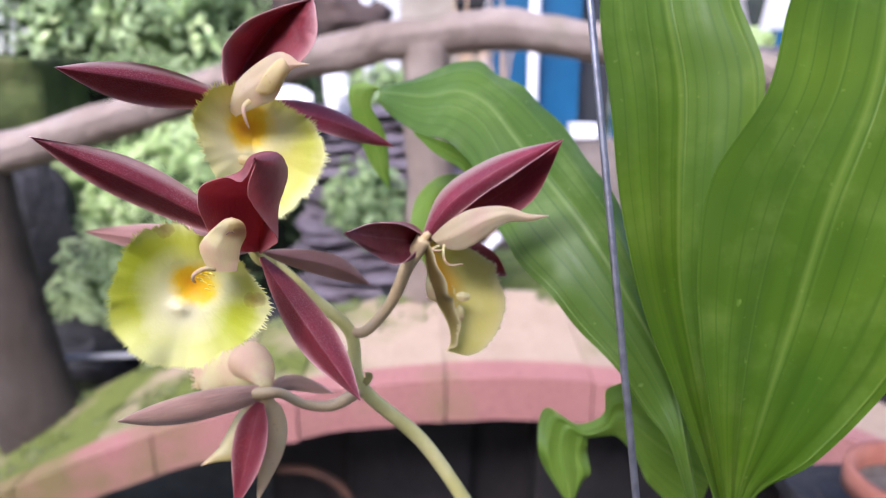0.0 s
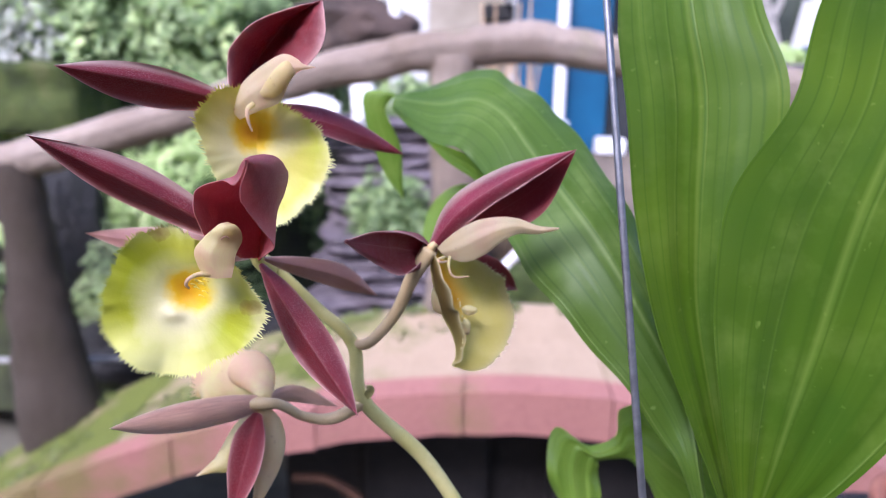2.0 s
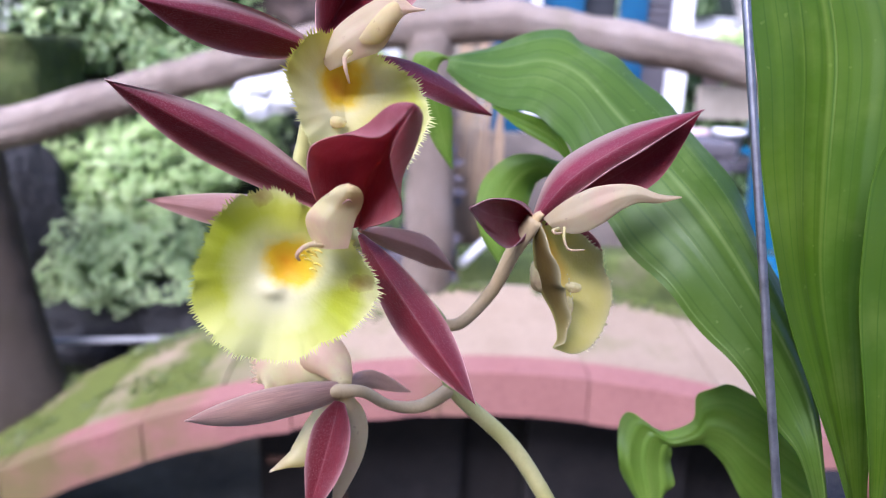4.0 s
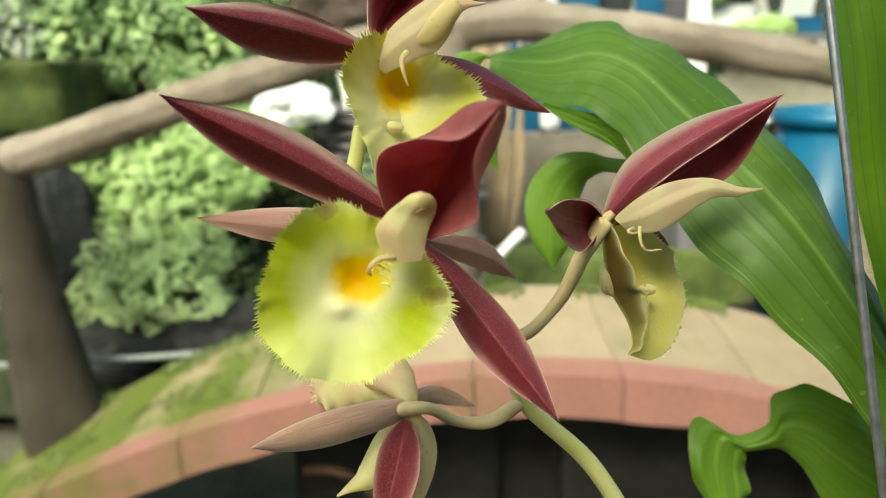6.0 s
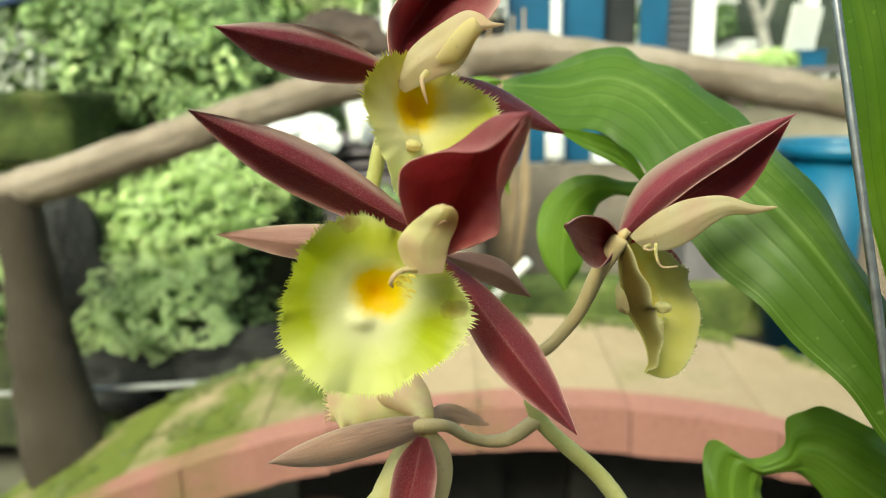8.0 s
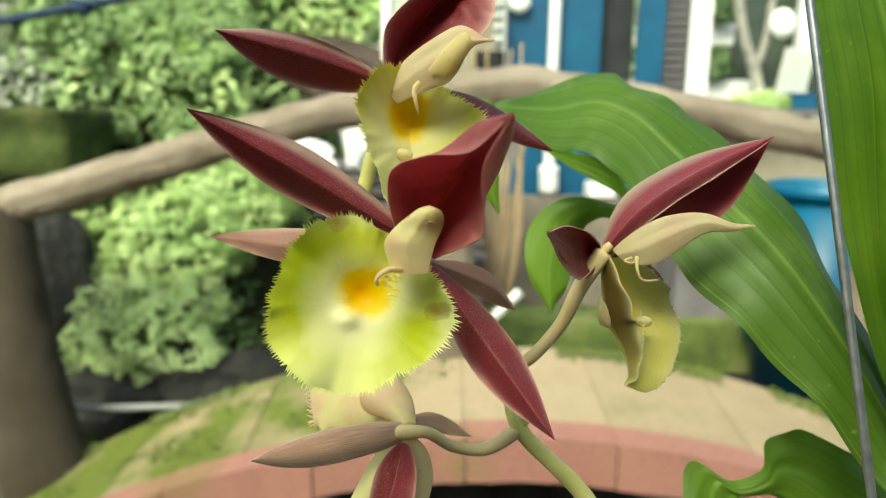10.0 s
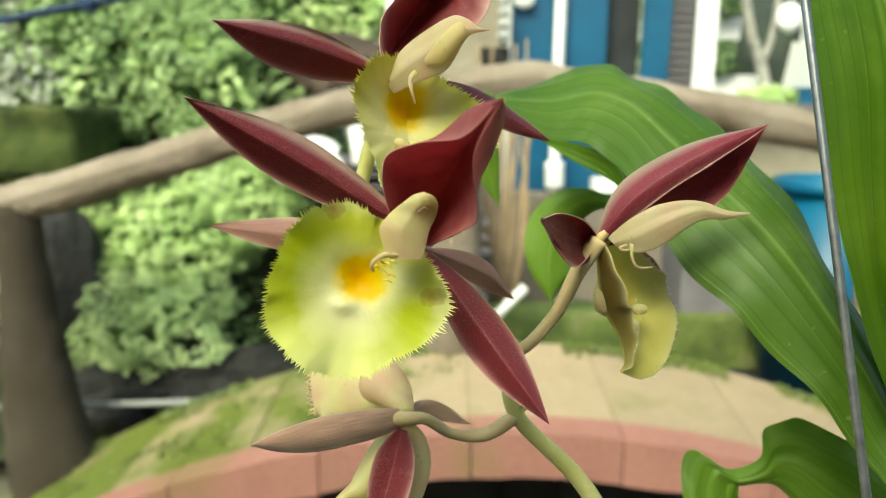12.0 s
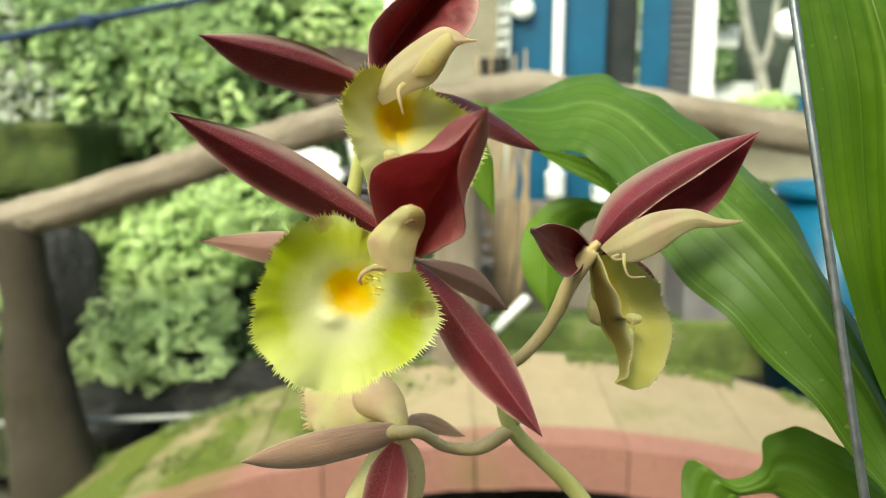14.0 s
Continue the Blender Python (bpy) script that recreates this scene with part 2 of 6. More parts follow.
    body = m.mix(throat, body, m.ramp(dist(0.5, 0.555), [(0.0, (0.86, 0.42, 0.002)), (0.06, (0.9, 0.56, 0.004)), (0.12, (0.92, 0.68, 0.012)), (0.18, (0.92, 0.8, 0.14))]))
    for cx, cy, r, amount in spots:
        spot = m.math("SUBTRACT", 1.0, m.math("DIVIDE", dist(cx, cy), r), clamp=True)
        body = m.mix(m.math("MULTIPLY", m.math("POWER", spot, 0.5), amount), body, (0.3, 0.14, 0.05))
    m.color(body)
    m.bump(m.math("ADD", m.math("ADD", m.noise(300.0, 3.0), m.math("MULTIPLY", ray, 0.6)), m.math("MULTIPLY", m.noise(2000.0, 2.0), 0.4)), 0.22, 0.0005)
    m.thin(0.3, body)
    return m.m



def side_lip_material():
    """Yellow-green on one flank, brownish olive on the other, paler along the beaded rim."""
    m = Mat("olive_yellow_lip", rough=0.42, spec=0.35)
    u, v = m.uv()
    blot = m.noise(160.0, 4.0)
    flank = m.math("MULTIPLY", m.math("SUBTRACT", m.math("ADD", u, m.math("MULTIPLY", blot, 0.12)), 0.56), 9.0, clamp=True)
    yellow = m.mix(blot, (0.78, 0.7, 0.14), (0.88, 0.8, 0.32))
    brown = m.mix(blot, (0.12, 0.06, 0.015), (0.28, 0.2, 0.04))
    tone = m.mix(m.math("MULTIPLY", flank, m.math("SUBTRACT", 1.35, m.math("MULTIPLY", v, 0.9), clamp=True)), yellow, brown)
    rim = m.math("POWER", m.math("ABSOLUTE", m.math("SUBTRACT", m.math("MULTIPLY", u, 2.0), 1.0)), 10.0)
    tone = m.mix(m.math("MULTIPLY", rim, 0.8), tone, (0.82, 0.76, 0.42))
    top = m.math("MULTIPLY", m.math("SUBTRACT", 0.56, v), 6.0, clamp=True)
    inner = m.math("SUBTRACT", 1.0, m.math("MULTIPLY", m.math("ABSOLUTE", m.math("SUBTRACT", u, 0.38)), 7.0), clamp=True)
    tone = m.mix(m.math("MULTIPLY", top, inner, clamp=True), tone, (0.92, 0.56, 0.03))
    m.color(tone)
    m.bump(m.math("ADD", blot, m.noise(1500.0, 2.0)), 0.35, 0.0005)
    m.thin(0.45, tone)
    return m.m


SIDE_LIP = side_lip_material()
LIP = lip_material("yellow_green_lip", [(0.37, 0.92, 0.055, 0.7), (0.91, 0.47, 0.065, 0.7)])
LIP_PLAIN = lip_material("yellow_lip", [(0.4, 0.93, 0.05, 0.3)], (-0.06, 0.075), (0.93, 0.85, 0.46), (0.88, 0.8, 0.32), (0.6, 0.56, 0.06), (0.76, 0.71, 0.14))


def flat(name, stops, scale, rough, fine=900.0, fine_amount=0.3, bump=0.3, dist=0.002, metal=0.0, spec=0.4, coord="Object"):
    m = Mat(name, rough=rough, metal=metal, spec=spec)
    base = m.ramp(m.noise(scale, 6.0, 0.6, coord), stops)
    f = m.noise(fine, 3.0, 0.6, coord)
    dark = tuple(c * 0.55 for c in stops[0][1])
    m.color(m.mix(m.math("MULTIPLY", m.math("SUBTRACT", f, 0.4, clamp=True), 2.0 * fine_amount), base, dark))
    m.bump(m.math("ADD", m.math("MULTIPLY", f, 0.5), m.noise(scale * 4, 4.0, 0.6, coord)), bump, dist)
    return m.m


RIM = flat("pale_pink_rim", [(0.3, (0.34, 0.13, 0.13)), (0.7, (0.52, 0.29, 0.26))], 300, 0.5, 2500, 0.2, 0.2, 0.0002)
POLLEN = flat("golden_hair", [(0.3, (0.85, 0.6, 0.03)), (0.7, (0.92, 0.75, 0.15))], 600, 0.5, 2500, 0.1, 0.1, 0.0002)
STEM = flat("green_stem", [(0.3, (0.56, 0.53, 0.15)), (0.7, (0.72, 0.67, 0.28))], 60, 0.45, 1500, 0.2, 0.2, 0.0004)
PEDICEL = flat("olive_pink_pedicel", [(0.3, (0.58, 0.43, 0.2)), (0.7, (0.72, 0.57, 0.31))], 80, 0.45, 1500, 0.2, 0.2, 0.0004)
LEAF = leaf_material("green_leaf", (0.062, 0.15, 0.004), (0.185, 0.31, 0.012), (0.3, 0.43, 0.06), 0.42, 5.0, 60.0, 0.38)
LEAF_ARCH = leaf_material("arching_leaf", (0.055, 0.125, 0.008), (0.155, 0.265, 0.025), (0.32, 0.44, 0.12), 0.38, 4.0, 90.0, 0.4)
LEAF_LOW = leaf_material("low_leaf", (0.16, 0.29, 0.025), (0.3, 0.46, 0.05), (0.38, 0.52, 0.1), 0.45, 5.0)


def wire_material():
    m = Mat("galvanised_wire", rough=0.4, metal=0.85)
    n = m.noise(300.0, 4.0)
    m.color(m.ramp(n, [(0.3, (0.2, 0.2, 0.21)), (0.7, (0.34, 0.34, 0.35))]))
    m.bump(n, 0.15, 0.0002)
    return m.m


WIRE = wire_material()


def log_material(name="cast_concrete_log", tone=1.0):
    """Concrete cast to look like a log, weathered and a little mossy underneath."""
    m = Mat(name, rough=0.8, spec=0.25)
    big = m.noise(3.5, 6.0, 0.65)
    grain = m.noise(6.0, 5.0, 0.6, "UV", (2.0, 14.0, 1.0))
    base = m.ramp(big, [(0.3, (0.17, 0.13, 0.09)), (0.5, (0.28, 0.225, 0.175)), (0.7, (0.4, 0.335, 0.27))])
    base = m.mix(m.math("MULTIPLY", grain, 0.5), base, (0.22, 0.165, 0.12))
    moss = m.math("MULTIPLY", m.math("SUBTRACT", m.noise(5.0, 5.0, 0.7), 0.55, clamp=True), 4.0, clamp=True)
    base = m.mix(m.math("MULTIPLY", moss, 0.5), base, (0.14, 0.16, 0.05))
    # tone below 1 paints the log as if it stood in shade
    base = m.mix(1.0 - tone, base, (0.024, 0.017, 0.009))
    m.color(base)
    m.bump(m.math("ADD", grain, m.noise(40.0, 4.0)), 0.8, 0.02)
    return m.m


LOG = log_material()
# the same log with the left post's shade mixed into its colour
LOG_SHADED = log_material("shaded_concrete_log", 0.15)


def stone_moss(name, stone_a, stone_b, moss_from, moss_to, amount):
    """Paving with moss that grows on from one end of the bridge (along x, in metres)."""
    m = Mat(name, rough=0.85, spec=0.2)
    g = m.n.new("ShaderNodeNewGeometry")
    s = m.n.new("ShaderNodeSeparateXYZ")
    m.link(g.outputs["Position"], s.inputs[0])
    pos = m.n.new("ShaderNodeTexNoise")
    pos.inputs["Scale"].default_value = 5.0
    pos.inputs["Detail"].default_value = 6.0
    m.link(g.outputs["Position"], pos.inputs["Vector"])
    base = m.mix(pos.outputs["Fac"], stone_a, stone_b)
    base = m.mix(m.math("MULTIPLY", m.random(), 0.16), base, tuple(c * 0.6 for c in stone_a))
    fine = m.n.new("ShaderNodeTexNoise")
    fine.inputs["Scale"].default_value = 70.0
    fine.inputs["Detail"].default_value = 5.0
    m.link(g.outputs["Position"], fine.inputs["Vector"])
    base = m.mix(m.math("MULTIPLY", m.math("SUBTRACT", fine.outputs["Fac"], 0.45, clamp=True), 1.1), base, tuple(c * 0.5 for c in stone_a))
    reach = m.math("DIVIDE", m.math("SUBTRACT", moss_from, s.outputs[0]), moss_from - moss_to, clamp=True)
    patch = m.math("ADD", m.math("ADD", reach, m.math("MULTIPLY", m.math("SUBTRACT", m.random(), 0.6), 0.35)), m.math("MULTIPLY", m.math("SUBTRACT", pos.outputs["Fac"], 0.5), 2.4))
    patch = m.math("MULTIPLY", m.math("SUBTRACT", patch, 0.25), 1.5, clamp=True)
    base = m.mix(m.math("MULTIPLY", patch, amount), base, m.mix(fine.outputs["Fac"], (0.05, 0.072, 0.01), (0.155, 0.185, 0.025)))
    m.color(base)
    m.bump(m.math("ADD", fine.outputs["Fac"], pos.outputs["Fac"]), 0.5, 0.008)
    return m.m


PAVER = stone_moss("tan_paving_stone", (0.29, 0.215, 0.13), (0.46, 0.35, 0.235), 0.3, -0.7, 0.95)
FASCIA = stone_moss("pink_painted_concrete", (0.29, 0.13, 0.105), (0.4, 0.195, 0.155), -0.45, -1.4, 0.65)
MORTAR = stone_moss("mossy_mortar", (0.3, 0.235, 0.16), (0.4, 0.32, 0.22), 0.3, -0.7, 0.9)
# near black: the shade under the bridge is put into this colour
DARK_STONE = flat("shade_dark_stone", [(0.3, (0.006, 0.005, 0.005)), (0.7, (0.022, 0.018, 0.015))], 6, 0.7, 60, 0.4, 0.6, 0.02)
# rock colour taken down to near black to hold the shade around it
BLACK_ROCK = flat("shade_black_rock", [(0.3, (0.005, 0.005, 0.005)), (0.7, (0.028, 0.026, 0.023))], 9, 0.75, 60, 0.4, 0.8, 0.03)
SLATE = flat("purple_grey_slate", [(0.3, (0.07, 0.06, 0.065)), (0.7, (0.24, 0.2, 0.21))], 8, 0.6, 80, 0.4, 0.6, 0.01)
MOSS_BLOCK = flat("mossy_block", [(0.3, (0.045, 0.065, 0.015)), (0.55, (0.11, 0.14, 0.03)), (0.75, (0.2, 0.17, 0.1))], 6, 0.9, 60, 0.5, 0.8, 0.02)
# moss with the shade of the foliage above put into its colour
MOSS_SHADED = flat("shaded_moss", [(0.3, (0.018, 0.028, 0.005)), (0.55, (0.05, 0.07, 0.01)), (0.75, (0.1, 0.1, 0.035))], 7, 0.9, 60, 0.5, 0.9, 0.02)
# dark green that stands in for shade deep between the leaves
CROWN = flat("shaded_shrub_interior", [(0.3, (0.03, 0.055, 0.012)), (0.7, (0.1, 0.16, 0.035))], 30, 0.9, 90, 0.3, 0.8, 0.02)
SOIL = flat("mossy_soil", [(0.3, (0.012, 0.014, 0.006)), (0.7, (0.05, 0.06, 0.02))], 8, 0.9, 60, 0.4, 0.8, 0.03)
GROUND = flat("garden_ground", [(0.3, (0.06, 0.055, 0.04)), (0.7, (0.14, 0.13, 0.09))], 3, 0.9, 40, 0.4, 0.6, 0.03)
BLUE_PAINT = flat("blue_painted_metal", [(0.3, (0.005, 0.055, 0.12)), (0.7, (0.009, 0.085, 0.17))], 4, 0.4, 90, 0.15, 0.1, 0.004)
BLUE_PLASTIC = flat("blue_plastic", [(0.3, (0.005, 0.08, 0.17)), (0.7, (0.009, 0.12, 0.22))], 5, 0.35, 90, 0.15, 0.1, 0.004)
WHITE_PAINT = flat("white_paint", [(0.3, (0.72, 0.72, 0.7)), (0.7, (0.82, 0.82, 0.8))], 6, 0.5, 90, 0.1, 0.1, 0.003)
DULL_WHITE = flat("weathered_white_plastic", [(0.3, (0.2, 0.2, 0.19)), (0.7, (0.3, 0.3, 0.29))], 6, 0.5, 90, 0.3, 0.1, 0.003)
DARK_GLASS = flat("dark_glass", [(0.3, (0.015, 0.02, 0.016)), (0.7, (0.06, 0.075, 0.05))], 3, 0.25, 50, 0.2, 0.02, 0.002, spec=0.6)
# near black in place of the shade inside the shed
DARK_GAP = flat("unlit_interior", [(0.3, (0.01, 0.012, 0.014)), (0.7, (0.03, 0.032, 0.035))], 3, 0.8, 50, 0.2, 0.1, 0.004)
GREY_METAL = flat("grey_metal", [(0.3, (0.07, 0.065, 0.07)), (0.7, (0.14, 0.125, 0.13))], 5, 0.5, 90, 0.2, 0.1, 0.004)
TERRACOTTA = flat("terracotta", [(0.3, (0.26, 0.09, 0.05)), (0.7, (0.36, 0.15, 0.09))], 40, 0.8, 400, 0.3, 0.4, 0.001)
GRAVEL = flat("potting_mix", [(0.3, (0.05, 0.04, 0.03)), (0.7, (0.2, 0.17, 0.12))], 120, 0.9, 400, 0.4, 0.9, 0.003)
STRAW = flat("dry_straw_stem", [(0.3, (0.3, 0.2, 0.11)), (0.7, (0.45, 0.33, 0.2))], 10, 0.8, 200, 0.3, 0.3, 0.002)
ROPE = flat("blue_rope", [(0.3, (0.004, 0.014, 0.05)), (0.7, (0.008, 0.03, 0.09))], 30, 0.7, 400, 0.3, 0.5, 0.002)
RUST = flat("rusty_iron", [(0.3, (0.04, 0.018, 0.01)), (0.7, (0.11, 0.05, 0.025))], 12, 0.8, 90, 0.4, 0.4, 0.004)
BEIGE = flat("beige_plaster", [(0.3, (0.2, 0.17, 0.12)), (0.7, (0.4, 0.35, 0.27))], 3, 0.85, 60, 0.2, 0.3, 0.004)
PALE_BARK = flat("pale_bark", [(0.3, (0.16, 0.15, 0.13)), (0.7, (0.38, 0.36, 0.32))], 9, 0.8, 60, 0.4, 0.5, 0.006)
PALE_WALL = flat("pale_plaster", [(0.3, (0.42, 0.42, 0.4)), (0.7, (0.58, 0.58, 0.55))], 2, 0.8, 50, 0.2, 0.2, 0.004)
PALE_PINK = flat("pale_pink_glaze", [(0.3, (0.6, 0.42, 0.4)), (0.7, (0.72, 0.58, 0.55))], 5, 0.4, 60, 0.15, 0.1, 0.003)
BASE_WALL = flat("grey_brown_plaster", [(0.3, (0.12, 0.1, 0.08)), (0.7, (0.24, 0.2, 0.16))], 5, 0.85, 60, 0.3, 0.4, 0.006)
DULL_BOX = flat("dull_purple_grey", [(0.3, (0.12, 0.11, 0.115)), (0.7, (0.2, 0.18, 0.19))], 6, 0.7, 60, 0.3, 0.3, 0.004)
# brown lowered so that the boulder's shaded front is in the colour
BROWN_ROCK = flat("shaded_brown_rock", [(0.3, (0.025, 0.017, 0.012)), (0.7, (0.09, 0.06, 0.045))], 5, 0.85, 60, 0.4, 0.8, 0.02)


def foliage_material(name, dark, light, thin=0.35):
    m = Mat(name, rough=0.38, spec=0.5)
    tone = m.mix(m.island(), dark, light)
    tone = m.mix(m.math("MULTIPLY", m.math("SUBTRACT", m.noise(4.0, 3.0), 0.36, clamp=True), 2.2, clamp=True), tone, dark)
    m.color(tone)
    m.thin(thin, tone)
    return m.m


FOLIAGE = foliage_material("bank_foliage", (0.1, 0.185, 0.045), (0.55, 0.69, 0.3), 0.28)
FOLIAGE_PALE = foliage_material("pale_shrub_foliage", (0.28, 0.43, 0.11), (0.74, 0.84, 0.42), 0.3)
FOLIAGE_CUSHION = foliage_material("cushion_shrub_foliage", (0.36, 0.5, 0.19), (0.8, 0.9, 0.5), 0.38)
FOLIAGE_WHITE = foliage_material("variegated_foliage", (0.3, 0.33, 0.24), (0.78, 0.78, 0.7), 0.4)
FOLIAGE_POT = foliage_material("pot_plant_foliage", (0.05, 0.1, 0.03), (0.22, 0.32, 0.11), 0.25)
MOSS_LEAF = foliage_material("moss_leaf", (0.06, 0.08, 0.012), (0.2, 0.24, 0.04), 0.15)
FOLIAGE_FAR = foliage_material("far_foliage", (0.14, 0.23, 0.05), (0.45, 0.56, 0.17), 0.25)


# ---------------------------------------------------------------- mesh helpers
def make_mesh(name, verts, faces, uvs=None, smooth=True):
    me = bpy.data.meshes.new(name)
    me.from_pydata([tuple(v) for v in verts], [], faces)
    if uvs is not None:
        layer = me.uv_layers.new(name="UVMap")
        idx = np.empty(len(me.loops), dtype=np.int32)
        me.loops.foreach_get("vertex_index", idx)
        layer.data.foreach_set("uv", np.asarray(uvs, dtype=np.float32)[idx].ravel())
    if smooth:
        me.polygons.foreach_set("use_smooth", [True] * len(me.polygons))
    me.update()
    return me


def part(name, mesh, material, parent=None, label=""):
    if isinstance(mesh, bmesh.types.BMesh):
        me = bpy.data.meshes.new(name)
        mesh.to_mesh(me)
        mesh.free()
        mesh = me
    if not mesh.materials:
        mesh.materials.append(material)
    ob = new(name, mesh)
    if parent is not None:
        ob.parent = parent
    if label:
        tagged(ob, label)
    return ob


def thing(name, label, category, group="", kind=""):
    return tagged(new(name), label, category, group, kind)


def spline(points, count):
    """Points along a smooth curve through the given ones."""
    p = [Vector(q) for q in points]
    if len(p) == 2:
        return [p[0].lerp(p[1], i / (count - 1)) for i in range(count)]
    ext = [2 * p[0] - p[1], *p, 2 * p[-1] - p[-2]]
    out = []
    for i in range(count):
        x = i / (count - 1) * (len(p) - 1)
        k = min(int(x), len(p) - 2)
        t = x - k
        a, b, c, d = ext[k:k + 4]
        out.append(0.5 * (2 * b + (c - a) * t + (2 * a - 5 * b + 4 * c - d) * t * t + (3 * b - a - 3 * c + d) * t ** 3))
    return out


def curve1(values, s):
    """A smooth value at s (0 to 1) through evenly spaced values."""
    x = s * (len(values) - 1)
    k = min(int(x), len(values) - 2)
    t = x - k
    e = [2 * values[0] - values[1], *values, 2 * values[-1] - values[-2]]
    a, b, c, d = e[k:k + 4]
    return 0.5 * (2 * b + (c - a) * t + (2 * a - 5 * b + 4 * c - d) * t * t + (3 * b - a - 3 * c + d) * t ** 3)


def tube(name, points, radii, around=10, steps=24, wobble=0.0, squash=1.0):
    """A round rod along a curve, closed at its ends."""
    pts = spline(points, steps)
    verts, faces, uvs = [], [], []
    up = Vector((0.3, 0.2, 1.0))
    for i, c in enumerate(pts):
        t = (pts[min(i + 1, steps - 1)] - pts[max(i - 1, 0)]).normalized()
        side = t.cross(up)
        if side.length < 0.05:
            side = t.cross(Vector((1, 0, 0)))
        side.normalize()
        nrm = side.cross(t)
        r = curve1(radii, i / (steps - 1))
        for j in range(around):
            a = 2 * math.pi * j / around
            d = side * math.cos(a) + nrm * math.sin(a) * squash
            q = r * (1 + wobble * (noise.noise(Vector((c.x * 9 + math.cos(a), c.y * 9 + c.z * 5, math.sin(a) + i * 0.21)))))
            verts.append(c + d * q)
            uvs.append((j / around, i / steps * 3))
    for i in range(steps - 1):
        for j in range(around):
            k = (j + 1) % around
            faces.append((i * around + j, i * around + k, (i + 1) * around + k, (i + 1) * around + j))
    faces.append(tuple(reversed(range(around))))
    faces.append(tuple((steps - 1) * around + j for j in range(around)))
    return make_mesh(name, verts, faces, uvs)


def edge_strip(verts, faces, uvs, rim, off):
    """Closes the thin edge between the two sides of a blade, with corners of its own so that the edge stays crisp."""
    base, count = len(verts), len(rim)
    for shift in (0, off):
        verts.extend([verts[a + shift] for a in rim])
        uvs.extend([uvs[a + shift] for a in rim])
    for i in range(count - 1):
        faces.append((base + i, base + i + 1, base + count + i + 1, base + count + i))


def sheet(name, spine, normals, left, right, cup=0.0, crease=0.0, thick=0.0006, steps=30, half=7, ruffle=0.0, waves=3.0, phase=0.0, teeth=0, curl=0.0):
    """A petal or leaf blade: a spine, the way its face looks, widths to the left and right of the spine, cupped or creased across."""
    pts = spline(spine, steps)
    verts, faces, uvs, cols = [], [], [], 2 * half + 1
    if not isinstance(normals[0], (tuple, list, Vector)):
        normals = [normals]
    nn = [Vector(n).normalized() for n in normals]
    layers = []
    for sgn in (0.5, -0.5):
        for i, c in enumerate(pts):
            s = i / (steps - 1)
            t = (pts[min(i + 1, steps - 1)] - pts[max(i - 1, 0)]).normalized()
            x = s * (len(nn) - 1)
            k = min(int(x), len(nn) - 2) if len(nn) > 1 else 0
            n = nn[0] if len(nn) == 1 else nn[k].lerp(nn[k + 1], x - k)
            n = (n - t * n.dot(t)).normalized()
            side = t.cross(n)
            for j in range(cols):
                v = j / half - 1
                w = max(curve1(left if v < 0 else right, s), 0.0)
                off = cup * w * v * v + crease * w * abs(v) + curl * w * abs(v) ** 7
                off += ruffle * abs(v) ** 3 * math.sin(2 * math.pi * waves * s + phase + (1.3 if v < 0 else 0.0))
                edge = 1 - 0.7 * abs(v) ** 4
                verts.append(c + side * (w * v) + n * (off + sgn * thick * edge))
                uvs.append((v * 0.5 + 0.5, s))
    off = steps * cols
    for i in range(steps - 1):
        for j in range(cols - 1):
            a, b, c, d = i * cols + j, i * cols + j + 1, (i + 1) * cols + j + 1, (i + 1) * cols + j
            faces.append((a, b, c, d))
            faces.append((off + d, off + c, off + b, off + a))
    rim = [i * cols for i in range(steps)] + [(steps - 1) * cols + j for j in range(1, cols)]
    rim += [i * cols + cols - 1 for i in range(steps - 2, -1, -1)] + [j for j in range(cols - 2, 0, -1)]
    edge_strip(verts, faces, uvs, rim + rim[:1], off)
    rng = random.Random(teeth)
    for k in range(teeth):
        i = 4 + int((steps - 6) * k / teeth)
        for e, inner in ((i * cols, i * cols + 2),):
            out = (verts[e] - verts[inner]).normalized()
            along = (verts[e + cols] - verts[e]).normalized()
            q, w = verts[e].lerp(verts[e + cols], rng.random()), rng.uniform(0.00025, 0.0004)
            base = len(verts)
            verts += [q + along * w - out * w, q - along * w - out * w, q - out * w + along.cross(out) * w, q + out * rng.uniform(0.0005, 0.0012) + along * rng.uniform(-0.0004, 0.0004)]
            uvs += [uvs[e]] * 4
            faces += [(base, base + 1, base + 3), (base + 1, base + 2, base + 3), (base + 2, base, base + 3)]
    return make_mesh(name, verts, faces, uvs)


